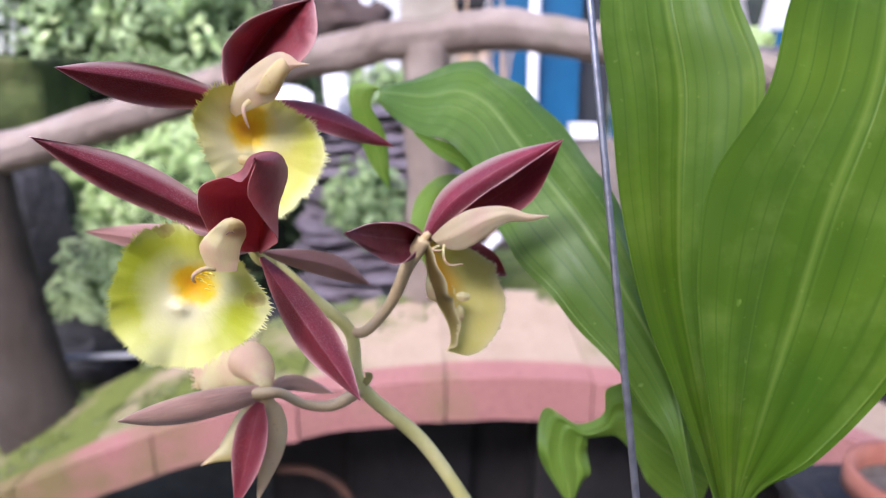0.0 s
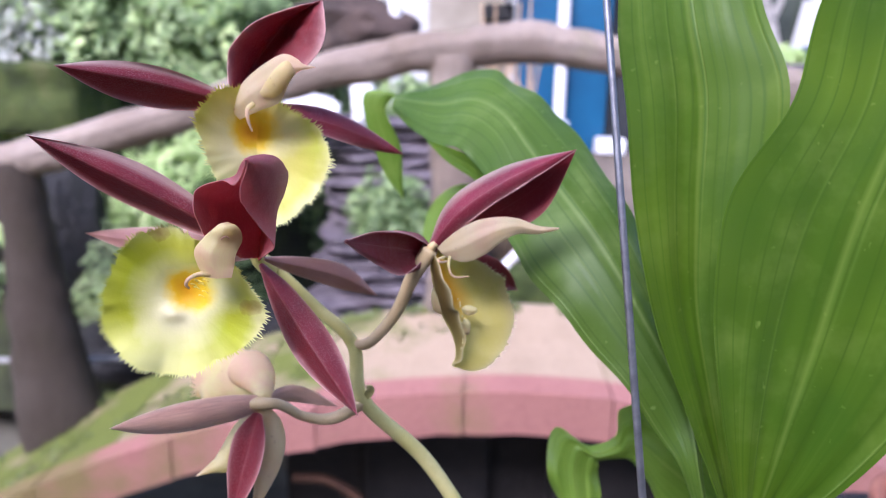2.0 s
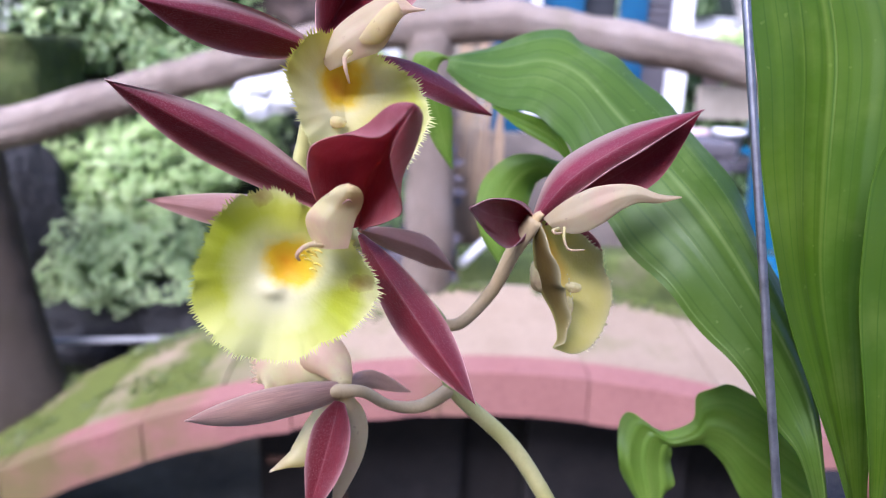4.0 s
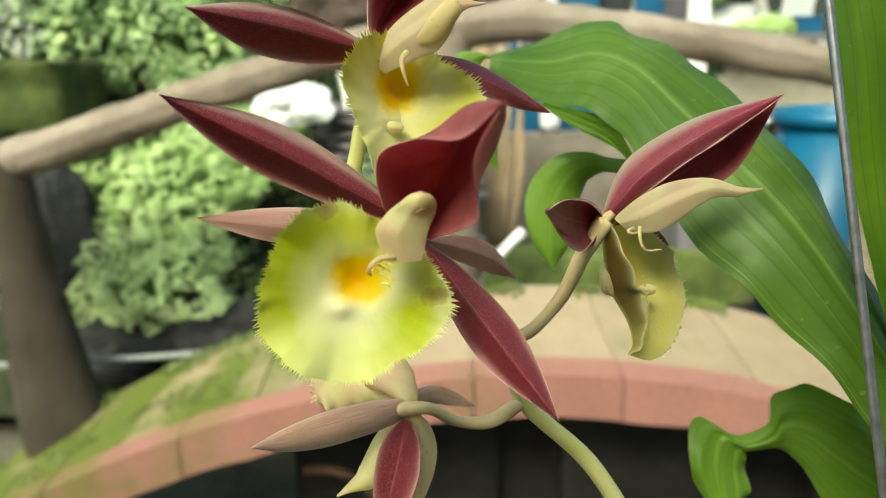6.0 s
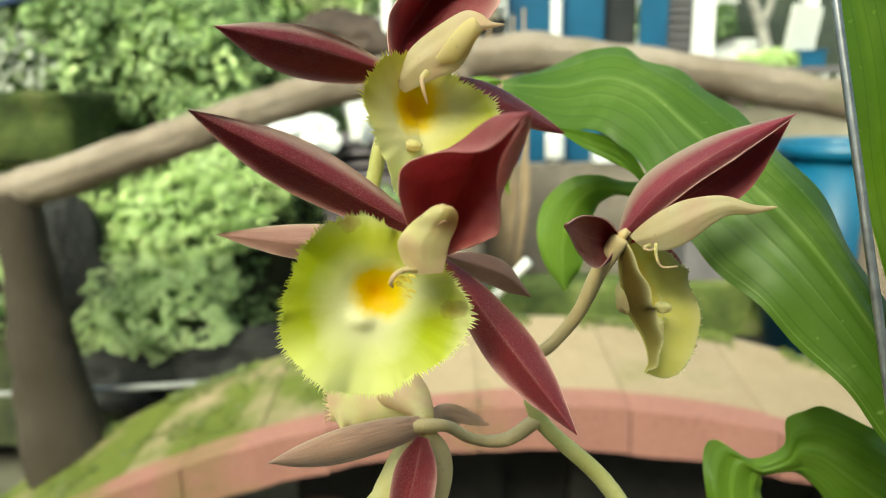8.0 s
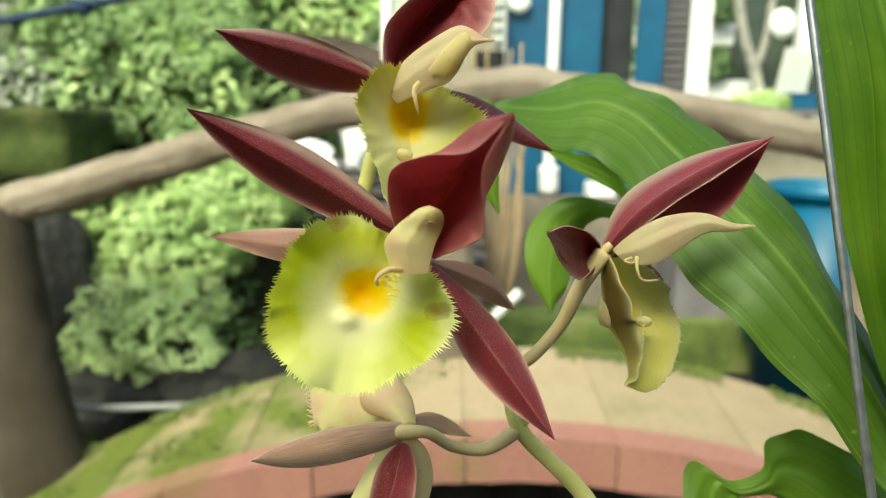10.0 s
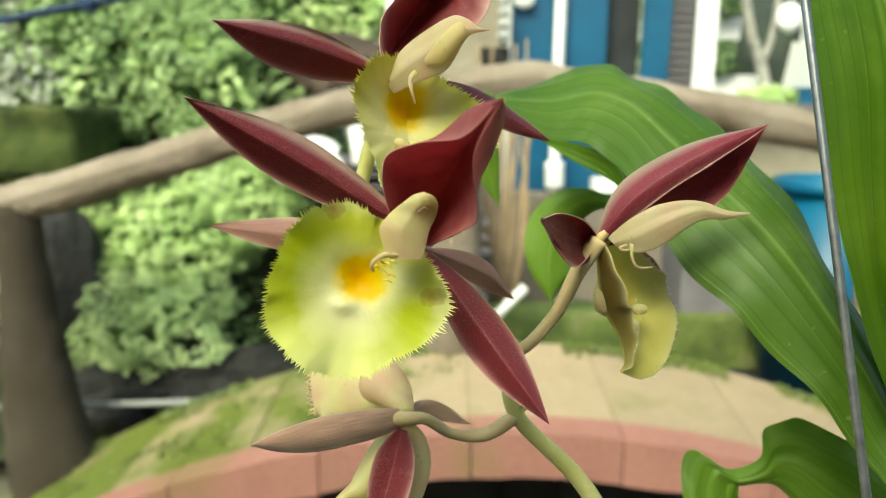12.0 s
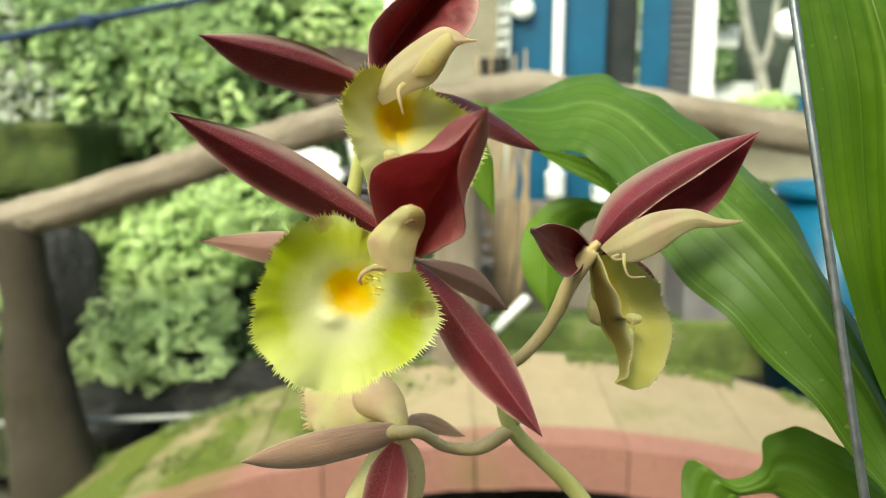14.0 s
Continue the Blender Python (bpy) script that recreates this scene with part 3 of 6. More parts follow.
def loft(name, curves, thick=0.0006, steps=40, cols=25, ripple=0.0, seed=3):
    """A petal drawn through curves that run from its base to its tip, one beside the other."""
    long = [spline(c, steps) for c in curves]
    grid = [spline([c[i] for c in long], cols) for i in range(steps)]
    for i in range(steps):
        for j in range(cols):
            grid[i][j] = grid[i][j] + Vector((0, 1, 0)) * ripple * noise.noise(Vector((i * 0.3, j * 0.35, seed)))
    verts, faces, uvs = [], [], []
    for sgn in (0.5, -0.5):
        for i in range(steps):
            for j in range(cols):
                du = grid[i][min(j + 1, cols - 1)] - grid[i][max(j - 1, 0)]
                dv = grid[min(i + 1, steps - 1)][j] - grid[max(i - 1, 0)][j]
                n = du.cross(dv)
                n = n.normalized() if n.length > 1e-12 else Vector((0, -1, 0))
                v = 2 * j / (cols - 1) - 1
                verts.append(grid[i][j] + n * sgn * thick * (1 - 0.7 * abs(v) ** 4))
                uvs.append((v * 0.5 + 0.5, i / (steps - 1)))
    off = steps * cols
    for i in range(steps - 1):
        for j in range(cols - 1):
            a, b, c, d = i * cols + j, i * cols + j + 1, (i + 1) * cols + j + 1, (i + 1) * cols + j
            faces.append((a, b, c, d))
            faces.append((off + d, off + c, off + b, off + a))
    for j in (0, cols - 1):
        edge_strip(verts, faces, uvs, [i * cols + j for i in range(steps)], off)
    return make_mesh(name, verts, faces, uvs)


def blade(name, one, other, bulge=(0.0,), pleat=0.0, pleats=3.0, wave=0.0, waves=5.0, thick=0.0006, steps=60, cols=33, round_=2.0, seed=3, toward=(0.0, -1.0, 0.0)):
    """A leaf or column between its two edges, each drawn from base to tip: bulging towards one side, pleated along, with wavy edges."""
    a, b, out = spline(one, steps), spline(other, steps), Vector(toward).normalized()
    bulge = list(bulge) * (2 if len(bulge) == 1 else 1)
    grid = []
    for i in range(steps):
        s, row = i / (steps - 1), []
        width = (b[i] - a[i]).length
        for j in range(cols):
            v = 2 * j / (cols - 1) - 1
            off = curve1(bulge, s) * (1 - abs(v) ** round_)
            off += pleat * math.cos((v + 0.25 * noise.noise(Vector((v * 2.5, s * 0.7, seed)))) * pleats * math.pi) * (0.6 + 0.8 * noise.noise(Vector((v * 3, s, seed + 4)))) * min(1.0, width * 60) * (1 - abs(v) ** 6)
            off += wave * abs(v) ** 3 * min(1.0, width * 60) * (math.sin(2 * math.pi * waves * s + (1.7 if v < 0 else 0.0)) + 1.2 * noise.noise(Vector((s * 9, seed, 2.0 if v < 0 else 5.0))))
            row.append(a[i].lerp(b[i], v * 0.5 + 0.5) + out * off)
        grid.append(row)
    verts, faces, uvs = [], [], []
    for sgn in (0.5, -0.5):
        for i in range(steps):
            for j in range(cols):
                du = grid[i][min(j + 1, cols - 1)] - grid[i][max(j - 1, 0)]
                dv = grid[min(i + 1, steps - 1)][j] - grid[max(i - 1, 0)][j]
                n = du.cross(dv)
                n = n.normalized() if n.length > 1e-12 else out
                v = 2 * j / (cols - 1) - 1
                verts.append(grid[i][j] + n * sgn * thick * (1 - 0.7 * abs(v) ** 4))
                uvs.append((v * 0.5 + 0.5, i / (steps - 1)))
    off = steps * cols
    for i in range(steps - 1):
        for j in range(cols - 1):
            p, q, r, t = i * cols + j, i * cols + j + 1, (i + 1) * cols + j + 1, (i + 1) * cols + j
            faces.append((p, q, r, t))
            faces.append((off + t, off + r, off + q, off + p))
    rim = [i * cols for i in range(steps)] + [(steps - 1) * cols + j for j in range(1, cols)]
    rim += [i * cols + cols - 1 for i in range(steps - 2, -1, -1)] + [j for j in range(cols - 2, 0, -1)]
    edge_strip(verts, faces, uvs, rim + rim[:1], off)
    return make_mesh(name, verts, faces, uvs)


def frame_of(normal, up):
    n = Vector(normal).normalized()
    u = Vector(up)
    u = (u - n * u.dot(n)).normalized()
    return u.cross(n) * 1.0, u, n      # right (as seen from in front), up, towards the viewer


def lip_mesh(name, centre, normal, up, outline, depth=0.006, throat=(0.03, 0.1), fold=0.0, fringe=0, seed=1, thick=0.0008, knob=(-0.21, -0.16), height=0.17, pleat=1.0, bare=(35, 85)):
    """A shell-shaped lip: a bowl with a deep throat in a raised collar, a pale knob, pleats and a fringe of fine teeth. outline: radii round it, from the right, anticlockwise."""
    rng = random.Random(seed)
    right, upv, n = frame_of(normal, up)
    centre = Vector(centre)
    rings, seg = 40, 144
    big = max(outline)
    loop = list(outline) + [outline[0]]

    def surf(r, a):
        ca, sa = math.cos(a), math.sin(a)
        rad = curve1(loop, (a / (2 * math.pi)) % 1.0)
        rad *= 1 + r ** 6 * (0.035 * noise.noise(Vector((ca * 4 + seed, sa * 4, 1))) + 0.022 * noise.noise(Vector((ca * 13 + seed, sa * 13, 4))))
        x, y = ca * rad * r, sa * rad * r
        dx, dy = x / big - throat[0], y / big - throat[1]
        d = ((dx / 0.29) ** 2 + (dy / 0.27) ** 2) ** 0.5
        z = depth * (0.75 * r ** 1.7)
        z -= depth * 0.34 * math.exp(-1.2 * d ** 2)
        frill = 1 + 0.5 * noise.noise(Vector((dx * 22, dy * 22, seed)))
        z += depth * 0.03 * frill * math.exp(-((d - 1.35) / 0.4) ** 2)
        kx, ky = x / big - knob[0], y / big - knob[1]
        z += depth * height * math.exp(-((kx / 0.13) ** 2 + (ky / 0.1) ** 2))
        z += depth * 0.05 * math.exp(-(((kx + 0.06 - 0.4 * (ky - 0.2)) / 0.09) ** 2 + ((ky - 0.2) / 0.24) ** 2))
        late = max(0.0, r - 0.35) / 0.65
        z += pleat * 0.016 * big * math.sin(a * 17 + 2.0 * noise.noise(Vector((ca * 2, sa * 2, seed)))) * late ** 1.5 * (0.5 + 0.5 * noise.noise(Vector((ca * 3, sa * 3, seed + 5))))
        z += 0.16 * big * noise.noise(Vector((ca * 1.9, sa * 1.9, seed))) * late ** 2
        z += 0.035 * big * noise.noise(Vector((ca * 8, sa * 8, seed))) * late ** 4
        z += fold * abs(x) * (0.6 + 0.4 * r)
        return x, y, z

    verts, faces, uvs = [], [], []
    for sgn in (0.5, -0.5):
        for i in range(rings):
            r = (i + 0.15) / (rings - 0.85)
            for j in range(seg):
                x, y, z = surf(r, 2 * math.pi * j / seg)
                verts.append(centre + right * x + upv * y + n * (z + sgn * thick * (1 - 0.97 * r ** 4)))
                uvs.append((0.5 + x / big / 2, 0.5 + y / big / 2))
    off = rings * seg
    for i in range(rings - 1):
        for j in range(seg):
            k = (j + 1) % seg
            a, b, c, d = i * seg + j, i * seg + k, (i + 1) * seg + k, (i + 1) * seg + j
            faces.append((d, c, b, a))
            faces.append((off + a, off + b, off + c, off + d))
    o = (rings - 1) * seg
    edge_strip(verts, faces, uvs, [o + j % seg for j in range(seg + 1)], off)
    faces.append(tuple(range(seg)))
    faces.append(tuple(off + j for j in reversed(range(seg))))
    a = 0.0
    while fringe and a < 2 * math.pi:
        a += 2 * math.pi / fringe * rng.uniform(0.6, 1.4)
        short = 0.3 if math.radians(bare[0]) < a < math.radians(bare[1]) else 1.0
        length = big * rng.uniform(0.05, 0.095) * (0.7 + 1.1 * abs(noise.noise(Vector((a * 3, seed, 2))))) * short
        half = big * rng.uniform(0.011, 0.018)
        x, y, z = surf(1.0, a)
        p = centre + right * x + upv * y + n * z
        lean = a + rng.uniform(-0.35, 0.35)
        out = (right * math.cos(lean) + upv * math.sin(lean) + n * rng.uniform(0.25, 0.8)).normalized()
        tan = (right * -math.sin(a) + upv * math.cos(a))
        base = len(verts)
        q = p - out * half * 0.8
        verts += [q + tan * half, q - tan * half, p + out * length]
        k = 1.03 / big / 2
        uvs += [(0.5 + x * k, 0.5 + y * k)] * 3
        faces.append((base, base + 1, base + 2))
    return make_mesh(name, verts, faces, uvs)


def box_mesh(name, size, bevel=0.0, origin_base=True):
    bm = bmesh.new()
    bmesh.ops.create_cube(bm, size=1.0)
    bmesh.ops.scale(bm, vec=size, verts=bm.verts)
    if origin_base:
        bmesh.ops.translate(bm, vec=(0, 0, size[2] / 2), verts=bm.verts)
    if bevel:
        bmesh.ops.bevel(bm, geom=bm.edges[:], offset=bevel, segments=2, affect="EDGES", profile=0.6)
    me = bpy.data.meshes.new(name)
    bm.to_mesh(me)
    bm.free()
    return me


def rough_box(name, size, bevel, rough, seed):
    """A weathered block: rounded edges, uneven faces, standing on its base."""
    bm = bmesh.new()
    bmesh.ops.create_cube(bm, size=1.0)
    bmesh.ops.scale(bm, vec=size, verts=bm.verts)
    bmesh.ops.bevel(bm, geom=bm.edges[:], offset=bevel, segments=2, affect="EDGES", profile=0.6)
    bmesh.ops.subdivide_edges(bm, edges=[e for e in bm.edges if e.calc_length() > 0.12], cuts=7, use_grid_fill=True)
    for v in bm.verts:
        n = noise.noise_vector(v.co * 7 + Vector((seed, 0, 0))) + 0.5 * noise.noise_vector(v.co * 19 + Vector((0, seed, 0)))
        v.co += n * rough * (1.0 if v.co.z > -size[2] * 0.45 else 0.2)
    bmesh.ops.translate(bm, vec=(0, 0, size[2] / 2), verts=bm.verts)
    me = bpy.data.meshes.new(name)
    bm.to_mesh(me)
    bm.free()
    me.polygons.foreach_set("use_smooth", [True] * len(me.polygons))
    return me


def rock_mesh(name, size, seed, rough=0.35, detail=3):
    bm = bmesh.new()
    bmesh.ops.create_icosphere(bm, subdivisions=detail, radius=0.5)
    for v in bm.verts:
        d = v.co.normalized()
        k = 1 + rough * noise.noise(d * 1.6 + Vector((seed * 7.3, seed, 0))) + 0.4 * rough * noise.noise(d * 5 + Vector((seed, 0, 9)))
        v.co = Vector((v.co.x * size[0], v.co.y * size[1], v.co.z * size[2])) * k
    me = bpy.data.meshes.new(name)
    bm.to_mesh(me)
    bm.free()
    return me


def leaves_mesh(name, places, normals, size, seed, narrow=0.45):
    """Many small folded leaves, each an island of its own."""
    rng = np.random.default_rng(seed)
    n = len(places)
    p = np.asarray(places, float)
    nr = np.asarray(normals, float) + rng.normal(0, 0.3, (n, 3))
    nr /= np.linalg.norm(nr, axis=1)[:, None]
    t = rng.normal(0, 1, (n, 3))
    t -= (t * nr).sum(1)[:, None] * nr
    t /= np.linalg.norm(t, axis=1)[:, None]
    b = np.cross(nr, t)
    ln = size * rng.uniform(0.6, 1.35, n)[:, None]
    w = ln * narrow
    cols = [p, p + t * ln * 0.35 + b * w * 0.5 + nr * w * 0.2, p + t * ln * 0.75 + b * w * 0.38 + nr * w * 0.1, p + t * ln - nr * ln * 0.15,
            p + t * ln * 0.75 - b * w * 0.38 + nr * w * 0.1, p + t * ln * 0.35 - b * w * 0.5 + nr * w * 0.2, p + t * ln * 0.5 - nr * w * 0.05]
    verts = np.stack(cols, 1).reshape(-1, 3)
    tri = [(0, 1, 6), (1, 2, 6), (2, 3, 6), (3, 4, 6), (4, 5, 6), (5, 0, 6)]
    faces = (np.arange(n)[:, None, None] * 7 + np.array(tri)[None]).reshape(-1, 3)
    return make_mesh(name, verts, faces.tolist())


def lathe(name, profile, seg=32):
    verts, faces = [], []
    for r, z in profile:
        for j in range(seg):
            a = 2 * math.pi * j / seg
            verts.append((r * math.cos(a), r * math.sin(a), z))
    for i in range(len(profile) - 1):
        for j in range(seg):
            k = (j + 1) % seg
            faces.append((i * seg + j, i * seg + k, (i + 1) * seg + k, (i + 1) * seg + j))
    return make_mesh(name, verts, faces)


# ================================================================= the garden behind
def arch(x, a, b, c):
    return a * x * x + b * x + c


def deck_top(x, y):
    """Height of the bridge deck: an arch that rises a little towards its far edge."""
    k = (y - 1.9) / 0.5
    return (1 - k) * arch(x, -0.17, 0.075, 0.405) + k * arch(x, -0.171, 0.097, 0.466)


# ground, one sheet to the horizon
def build_ground():
    n = 60
    verts, faces = [], []
    for i in range(n + 1):
        for j in range(n + 1):
            u, v = i / n * 2 - 1, j / n * 2 - 1
            x, y = math.copysign(abs(u) ** 3, u) * 200, math.copysign(abs(v) ** 3, v) * 200 + 2
            verts.append((x, y, -0.42 + 0.04 * noise.noise(Vector((x * 0.7, y * 0.7, 0)))))
    for i in range(n):
        for j in range(n):
            a = i * (n + 1) + j
            faces.append((a, a + n + 1, a + n + 2, a + 1))
    part("ground", make_mesh("ground", verts, faces), GROUND)
    tagged(bpy.data.objects["ground"], "dark damp garden soil under the bridge", "ground", kind="structure")


build_ground()


# ---- arched footbridge
def arch_slab(name, x0, x1, y0, y1, lift, thick, steps=40, uneven=0.0):
    verts, faces = [], []
    for i in range(steps + 1):
        x = x0 + (x1 - x0) * i / steps
        w = uneven * noise.noise(Vector((x * 6, y0, 2)))
        top0, top1 = deck_top(x, y0) + lift, deck_top(x, y1) + lift
        verts += [(x, y0 + w, top0), (x, y1, top1), (x, y1, top1 - thick), (x, y0 + w, top0 - thick + w)]
    for i in range(steps):
        a, b = i * 4, i * 4 + 4
        for j in range(4):
            k = (j + 1) % 4
            faces.append((a + j, a + k, b + k, b + j))
    faces += [(3, 2, 1, 0), tuple(steps * 4 + j for j in range(4))]
    return make_mesh(name, verts, faces, smooth=False)


bridge = thing("footbridge", "arched garden footbridge with pink edge and mossy tan paving", "bridge")
part("deck", arch_slab("deck", -2.1, 2.3, 1.885, 2.47, -0.005, 0.12), MORTAR, bridge, "mortar bed of the deck, green with moss")


def fascia_block(x0, x1, lift):
    m = arch_slab("edge_block", x0 + 0.0025, x1 - 0.0025, 1.86, 1.955, lift, 0.135, 6, 0.012)
    return part("edge_block", m, FASCIA, bridge)


JOINT = 0.090
edges = [JOINT + 0.43 * k for k in range(-5, 6)]
for e0, e1 in zip(edges, edges[1:]):
    fascia_block(e0, e1, 0.006 + 0.006 * math.sin(e0 * 17))
rng = random.Random(4)
for e0, e1 in zip(edges, edges[1:]):
    halves = [(e0, e1)] if e0 > -0.6 else [(e0, (e0 + e1) / 2), ((e0 + e1) / 2, e1)]
    for h0, h1 in halves:
        m = arch_slab("paver", h0 + 0.003, h1 - 0.003, 1.957, 2.44, rng.uniform(-0.002, 0.004), 0.03, 4)
        part("paver", m, PAVER, bridge)

# the railing, logs cast in concrete along the far edge
railing = thing("log_railing", "weathered brown concrete railing cast as rough logs", "railing")
RAIL = [(-2.1, 2.47, 0.81), (-1.53, 2.46, 0.955), (-1.05, 2.45, 1.1), (-0.64, 2.45, 1.225), (-0.3, 2.45, 1.318), (0.02, 2.45, 1.375), (0.3, 2.45, 1.402), (0.6, 2.45, 1.365), (1.0, 2.45, 1.305), (1.5, 2.46, 1.205), (2.3, 2.47, 1.02)]
part("handrail", tube("handrail", RAIL, [0.068, 0.07, 0.065, 0.063, 0.064, 0.066, 0.066, 0.064, 0.066, 0.064, 0.066], 16, 110, 0.2), LOG, railing, "arching log handrail")


def post(x0, z0, x1, z1, r):
    m = tube("post", [(x0, 2.46, z0), ((x0 + x1) / 2 + 0.01, 2.455, (z0 + z1) / 2), (x1, 2.45, z1)], [r * 1.08, r, r * 0.95], 14, 30, 0.14)
    return part("post", m, LOG, railing)


part("post", tube("post", [(-1.365, 2.36, -0.06), (-1.415, 2.39, 0.3), (-1.462, 2.44, 0.62), (-1.48, 2.45, 0.97)], [0.15, 0.12, 0.092, 0.07], 16, 40, 0.14), LOG_SHADED, railing, "shade-darkened brown post widening towards its foot")
post(0.045, 0.4, 0.04, 1.36, 0.085)
post(1.56, 0.15, 1.53, 1.17, 0.075)

# white pipe low behind the left post
bar = thing("white_pipe", "thin dull white plastic pipe lying level beside the pond rocks", "pipe")
part("pipe", tube("pipe", [(-1.9, 2.56, 0.165), (-1.2, 2.56, 0.19), (-0.55, 2.56, 0.225)], [0.012, 0.012, 0.012], 10, 12), DULL_WHITE, bar)
stick = thing("white_stick", "short white plastic stick leaning behind the deck", "stick")
part("stick", tube("stick", [(0.1765, 2.5500, 0.5283), (0.3121, 2.5500, 0.6708)], [0.018, 0.018], 10, 6), WHITE_PAINT, stick)

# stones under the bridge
# wall and piers get their under-bridge shade from the near-black colour
wall_back = thing("pond_wall", "plastered wall under the bridge, coloured near black for the shade", "wall", kind="structure")
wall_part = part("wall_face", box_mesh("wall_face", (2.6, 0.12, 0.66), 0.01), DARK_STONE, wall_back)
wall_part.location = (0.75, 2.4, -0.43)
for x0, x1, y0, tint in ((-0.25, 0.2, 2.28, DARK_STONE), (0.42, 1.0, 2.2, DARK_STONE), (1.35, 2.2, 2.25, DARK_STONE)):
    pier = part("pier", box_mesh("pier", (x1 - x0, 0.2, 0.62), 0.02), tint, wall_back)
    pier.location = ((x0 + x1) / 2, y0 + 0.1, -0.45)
tagged(part("rusty_pipe", tube("rusty_pipe", [(-0.4536, 2.0500, 0.0081), (-0.3425, 2.0500, 0.0008), (-0.2320, 2.0500, -0.0802), (-0.1954, 2.0500, -0.2297)], [0.015] * 4, 10, 14), RUST), "short rusty pipe under the bridge", "pipe")

# moss tufts along the back edge of the deck and on the joints
def build_moss():
    rng = random.Random(41)
    place, norm = [], []
    while len(place) < 2600:
        x = rng.uniform(-1.9, 1.9)
        y = 2.44 - abs(rng.gauss(0, 0.03))
        if noise.noise(Vector((x * 4, 3, 1))) < -0.15:
            continue
        place.append((x, y, deck_top(x, y) + rng.uniform(0.0, 0.014)))
        norm.append((0, -0.5, 0.9))
    while len(place) < 3600:
        x, y = rng.uniform(-1.7, 0.2), rng.uniform(1.98, 2.42)
        if noise.noise(Vector((x * 5, y * 5, 6))) < 0.18:
            continue
        place.append((x, y, deck_top(x, y) + rng.uniform(0.0, 0.006)))
        norm.append((0, -0.2, 1))
    ob = part("moss_tufts", leaves_mesh("moss_tufts", place, norm, 0.017, 12, 0.6), MOSS_LEAF)
    tagged(ob, "yellow-green moss tufts growing on the paving", "moss", kind="stuff")


build_moss()

# ---- planted bank to the left
def bank_height(x, y):
    k = min(max((y - 2.95) / 1.6, 0), 1)
    h = -0.3 + 2.6 * k ** 0.75
    h -= 2.3 * max(0.0, min(1.0, (x + 1.0) / 0.5))
    return h + 0.12 * noise.noise(Vector((x * 1.7, y * 1.7, 1)))


def build_bank():
    nx, ny = 50, 30
    verts, faces = [], []
    for i in range(nx + 1):
        for j in range(ny + 1):
            x, y = -5.0 + 5.6 * i / nx, 2.95 + 2.6 * j / ny
            verts.append((x, y, bank_height(x, y)))
    for i in range(nx):
        for j in range(ny):
            a = i * (ny + 1) + j
            faces.append((a, a + ny + 1, a + ny + 2, a + 1))
    bank = tagged(part("bank", make_mesh("bank", verts, faces), SOIL), "steep soil bank covered with creeping plants", "bank", kind="structure")
    rng = random.Random(5)
    place, norm = [], []
    while len(place) < 27000:
        x, y = rng.uniform(-3.4, -0.55), rng.uniform(3.1, 5.3)
        d = noise.noise(Vector((x * 2.3, y * 2.3, 5))) + 0.5 * noise.noise(Vector((x * 6, y * 6, 8)))
        if d < -0.12:
            continue
        h = bank_height(x, y)
        lump = 0.16 * max(0, d) + rng.uniform(0.0, 0.1)
        place.append((x, y - lump, h + lump))
        norm.append((-0.25, -0.65, 0.75))
    ob = part("creeping_plants", leaves_mesh("creeping_plants", place, norm, 0.037, 3, 0.7), FOLIAGE)
    tagged(ob, "bright green creeping plants covering the bank", "plants", kind="stuff")
    place, norm = [], []
    while len(place) < 1100:
        x, y = rng.uniform(-3.2, -0.7), rng.uniform(3.2, 4.8)
        if noise.noise(Vector((x * 1.9, y * 1.9, 15))) < -0.05:
            continue
        lean = rng.uniform(-0.4, 0.4)
        for k in range(9):
            a = k * 0.7 + rng.uniform(-0.2, 0.2)
            place.append((x + 0.05 * math.cos(a), y - 0.24, bank_height(x, y) + 0.2 + 0.05 * math.sin(a)))
            norm.append((lean + 0.4 * math.cos(a), -0.8, 0.5 + 0.4 * math.sin(a)))
    ob = part("broad_leaves", leaves_mesh("broad_leaves", place, norm, 0.075, 7, 0.5), FOLIAGE_PALE)
    tagged(ob, "larger pale green leaves among the creeping plants", "plants", kind="stuff")


build_bank()


def shrub(label, centre, size, count, leaf, material, seed, narrow=0.5):
    rng = random.Random(seed)
    ob = thing("shrub", label, "shrub", "shrubs on the bank")
    ob.location = centre
    # solid core whose dark colour paints the shaded gaps in the foliage
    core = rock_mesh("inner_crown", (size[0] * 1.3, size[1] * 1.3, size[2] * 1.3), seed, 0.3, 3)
    part("inner_crown", core, CROWN, ob, "inner crown coloured dark for the shade between leaves")
    place, norm = [], []
    while len(place) < count:
        d = Vector((rng.gauss(0, 1), rng.gauss(0, 1), rng.gauss(0, 1))).normalized()
        k = 0.92 + 0.32 * noise.noise(d * 2.2 + Vector((seed, 0, 0))) + 0.22 * noise.noise(d * 6 + Vector((0, seed, 0)))
        if noise.noise(d * 5 + Vector((seed, seed, 0))) < -0.3:
            continue
        r = k * (1 - 0.14 * rng.random() ** 2)
        place.append((d.x * size[0] * r, d.y * size[1] * r, d.z * size[2] * r))
        norm.append((d.x * 0.6 - 0.25, d.y * 0.6 - 0.45, d.z * 0.6 + 0.6))
    part("foliage", leaves_mesh("foliage", place, norm, leaf, seed, narrow), material, ob)
    return ob


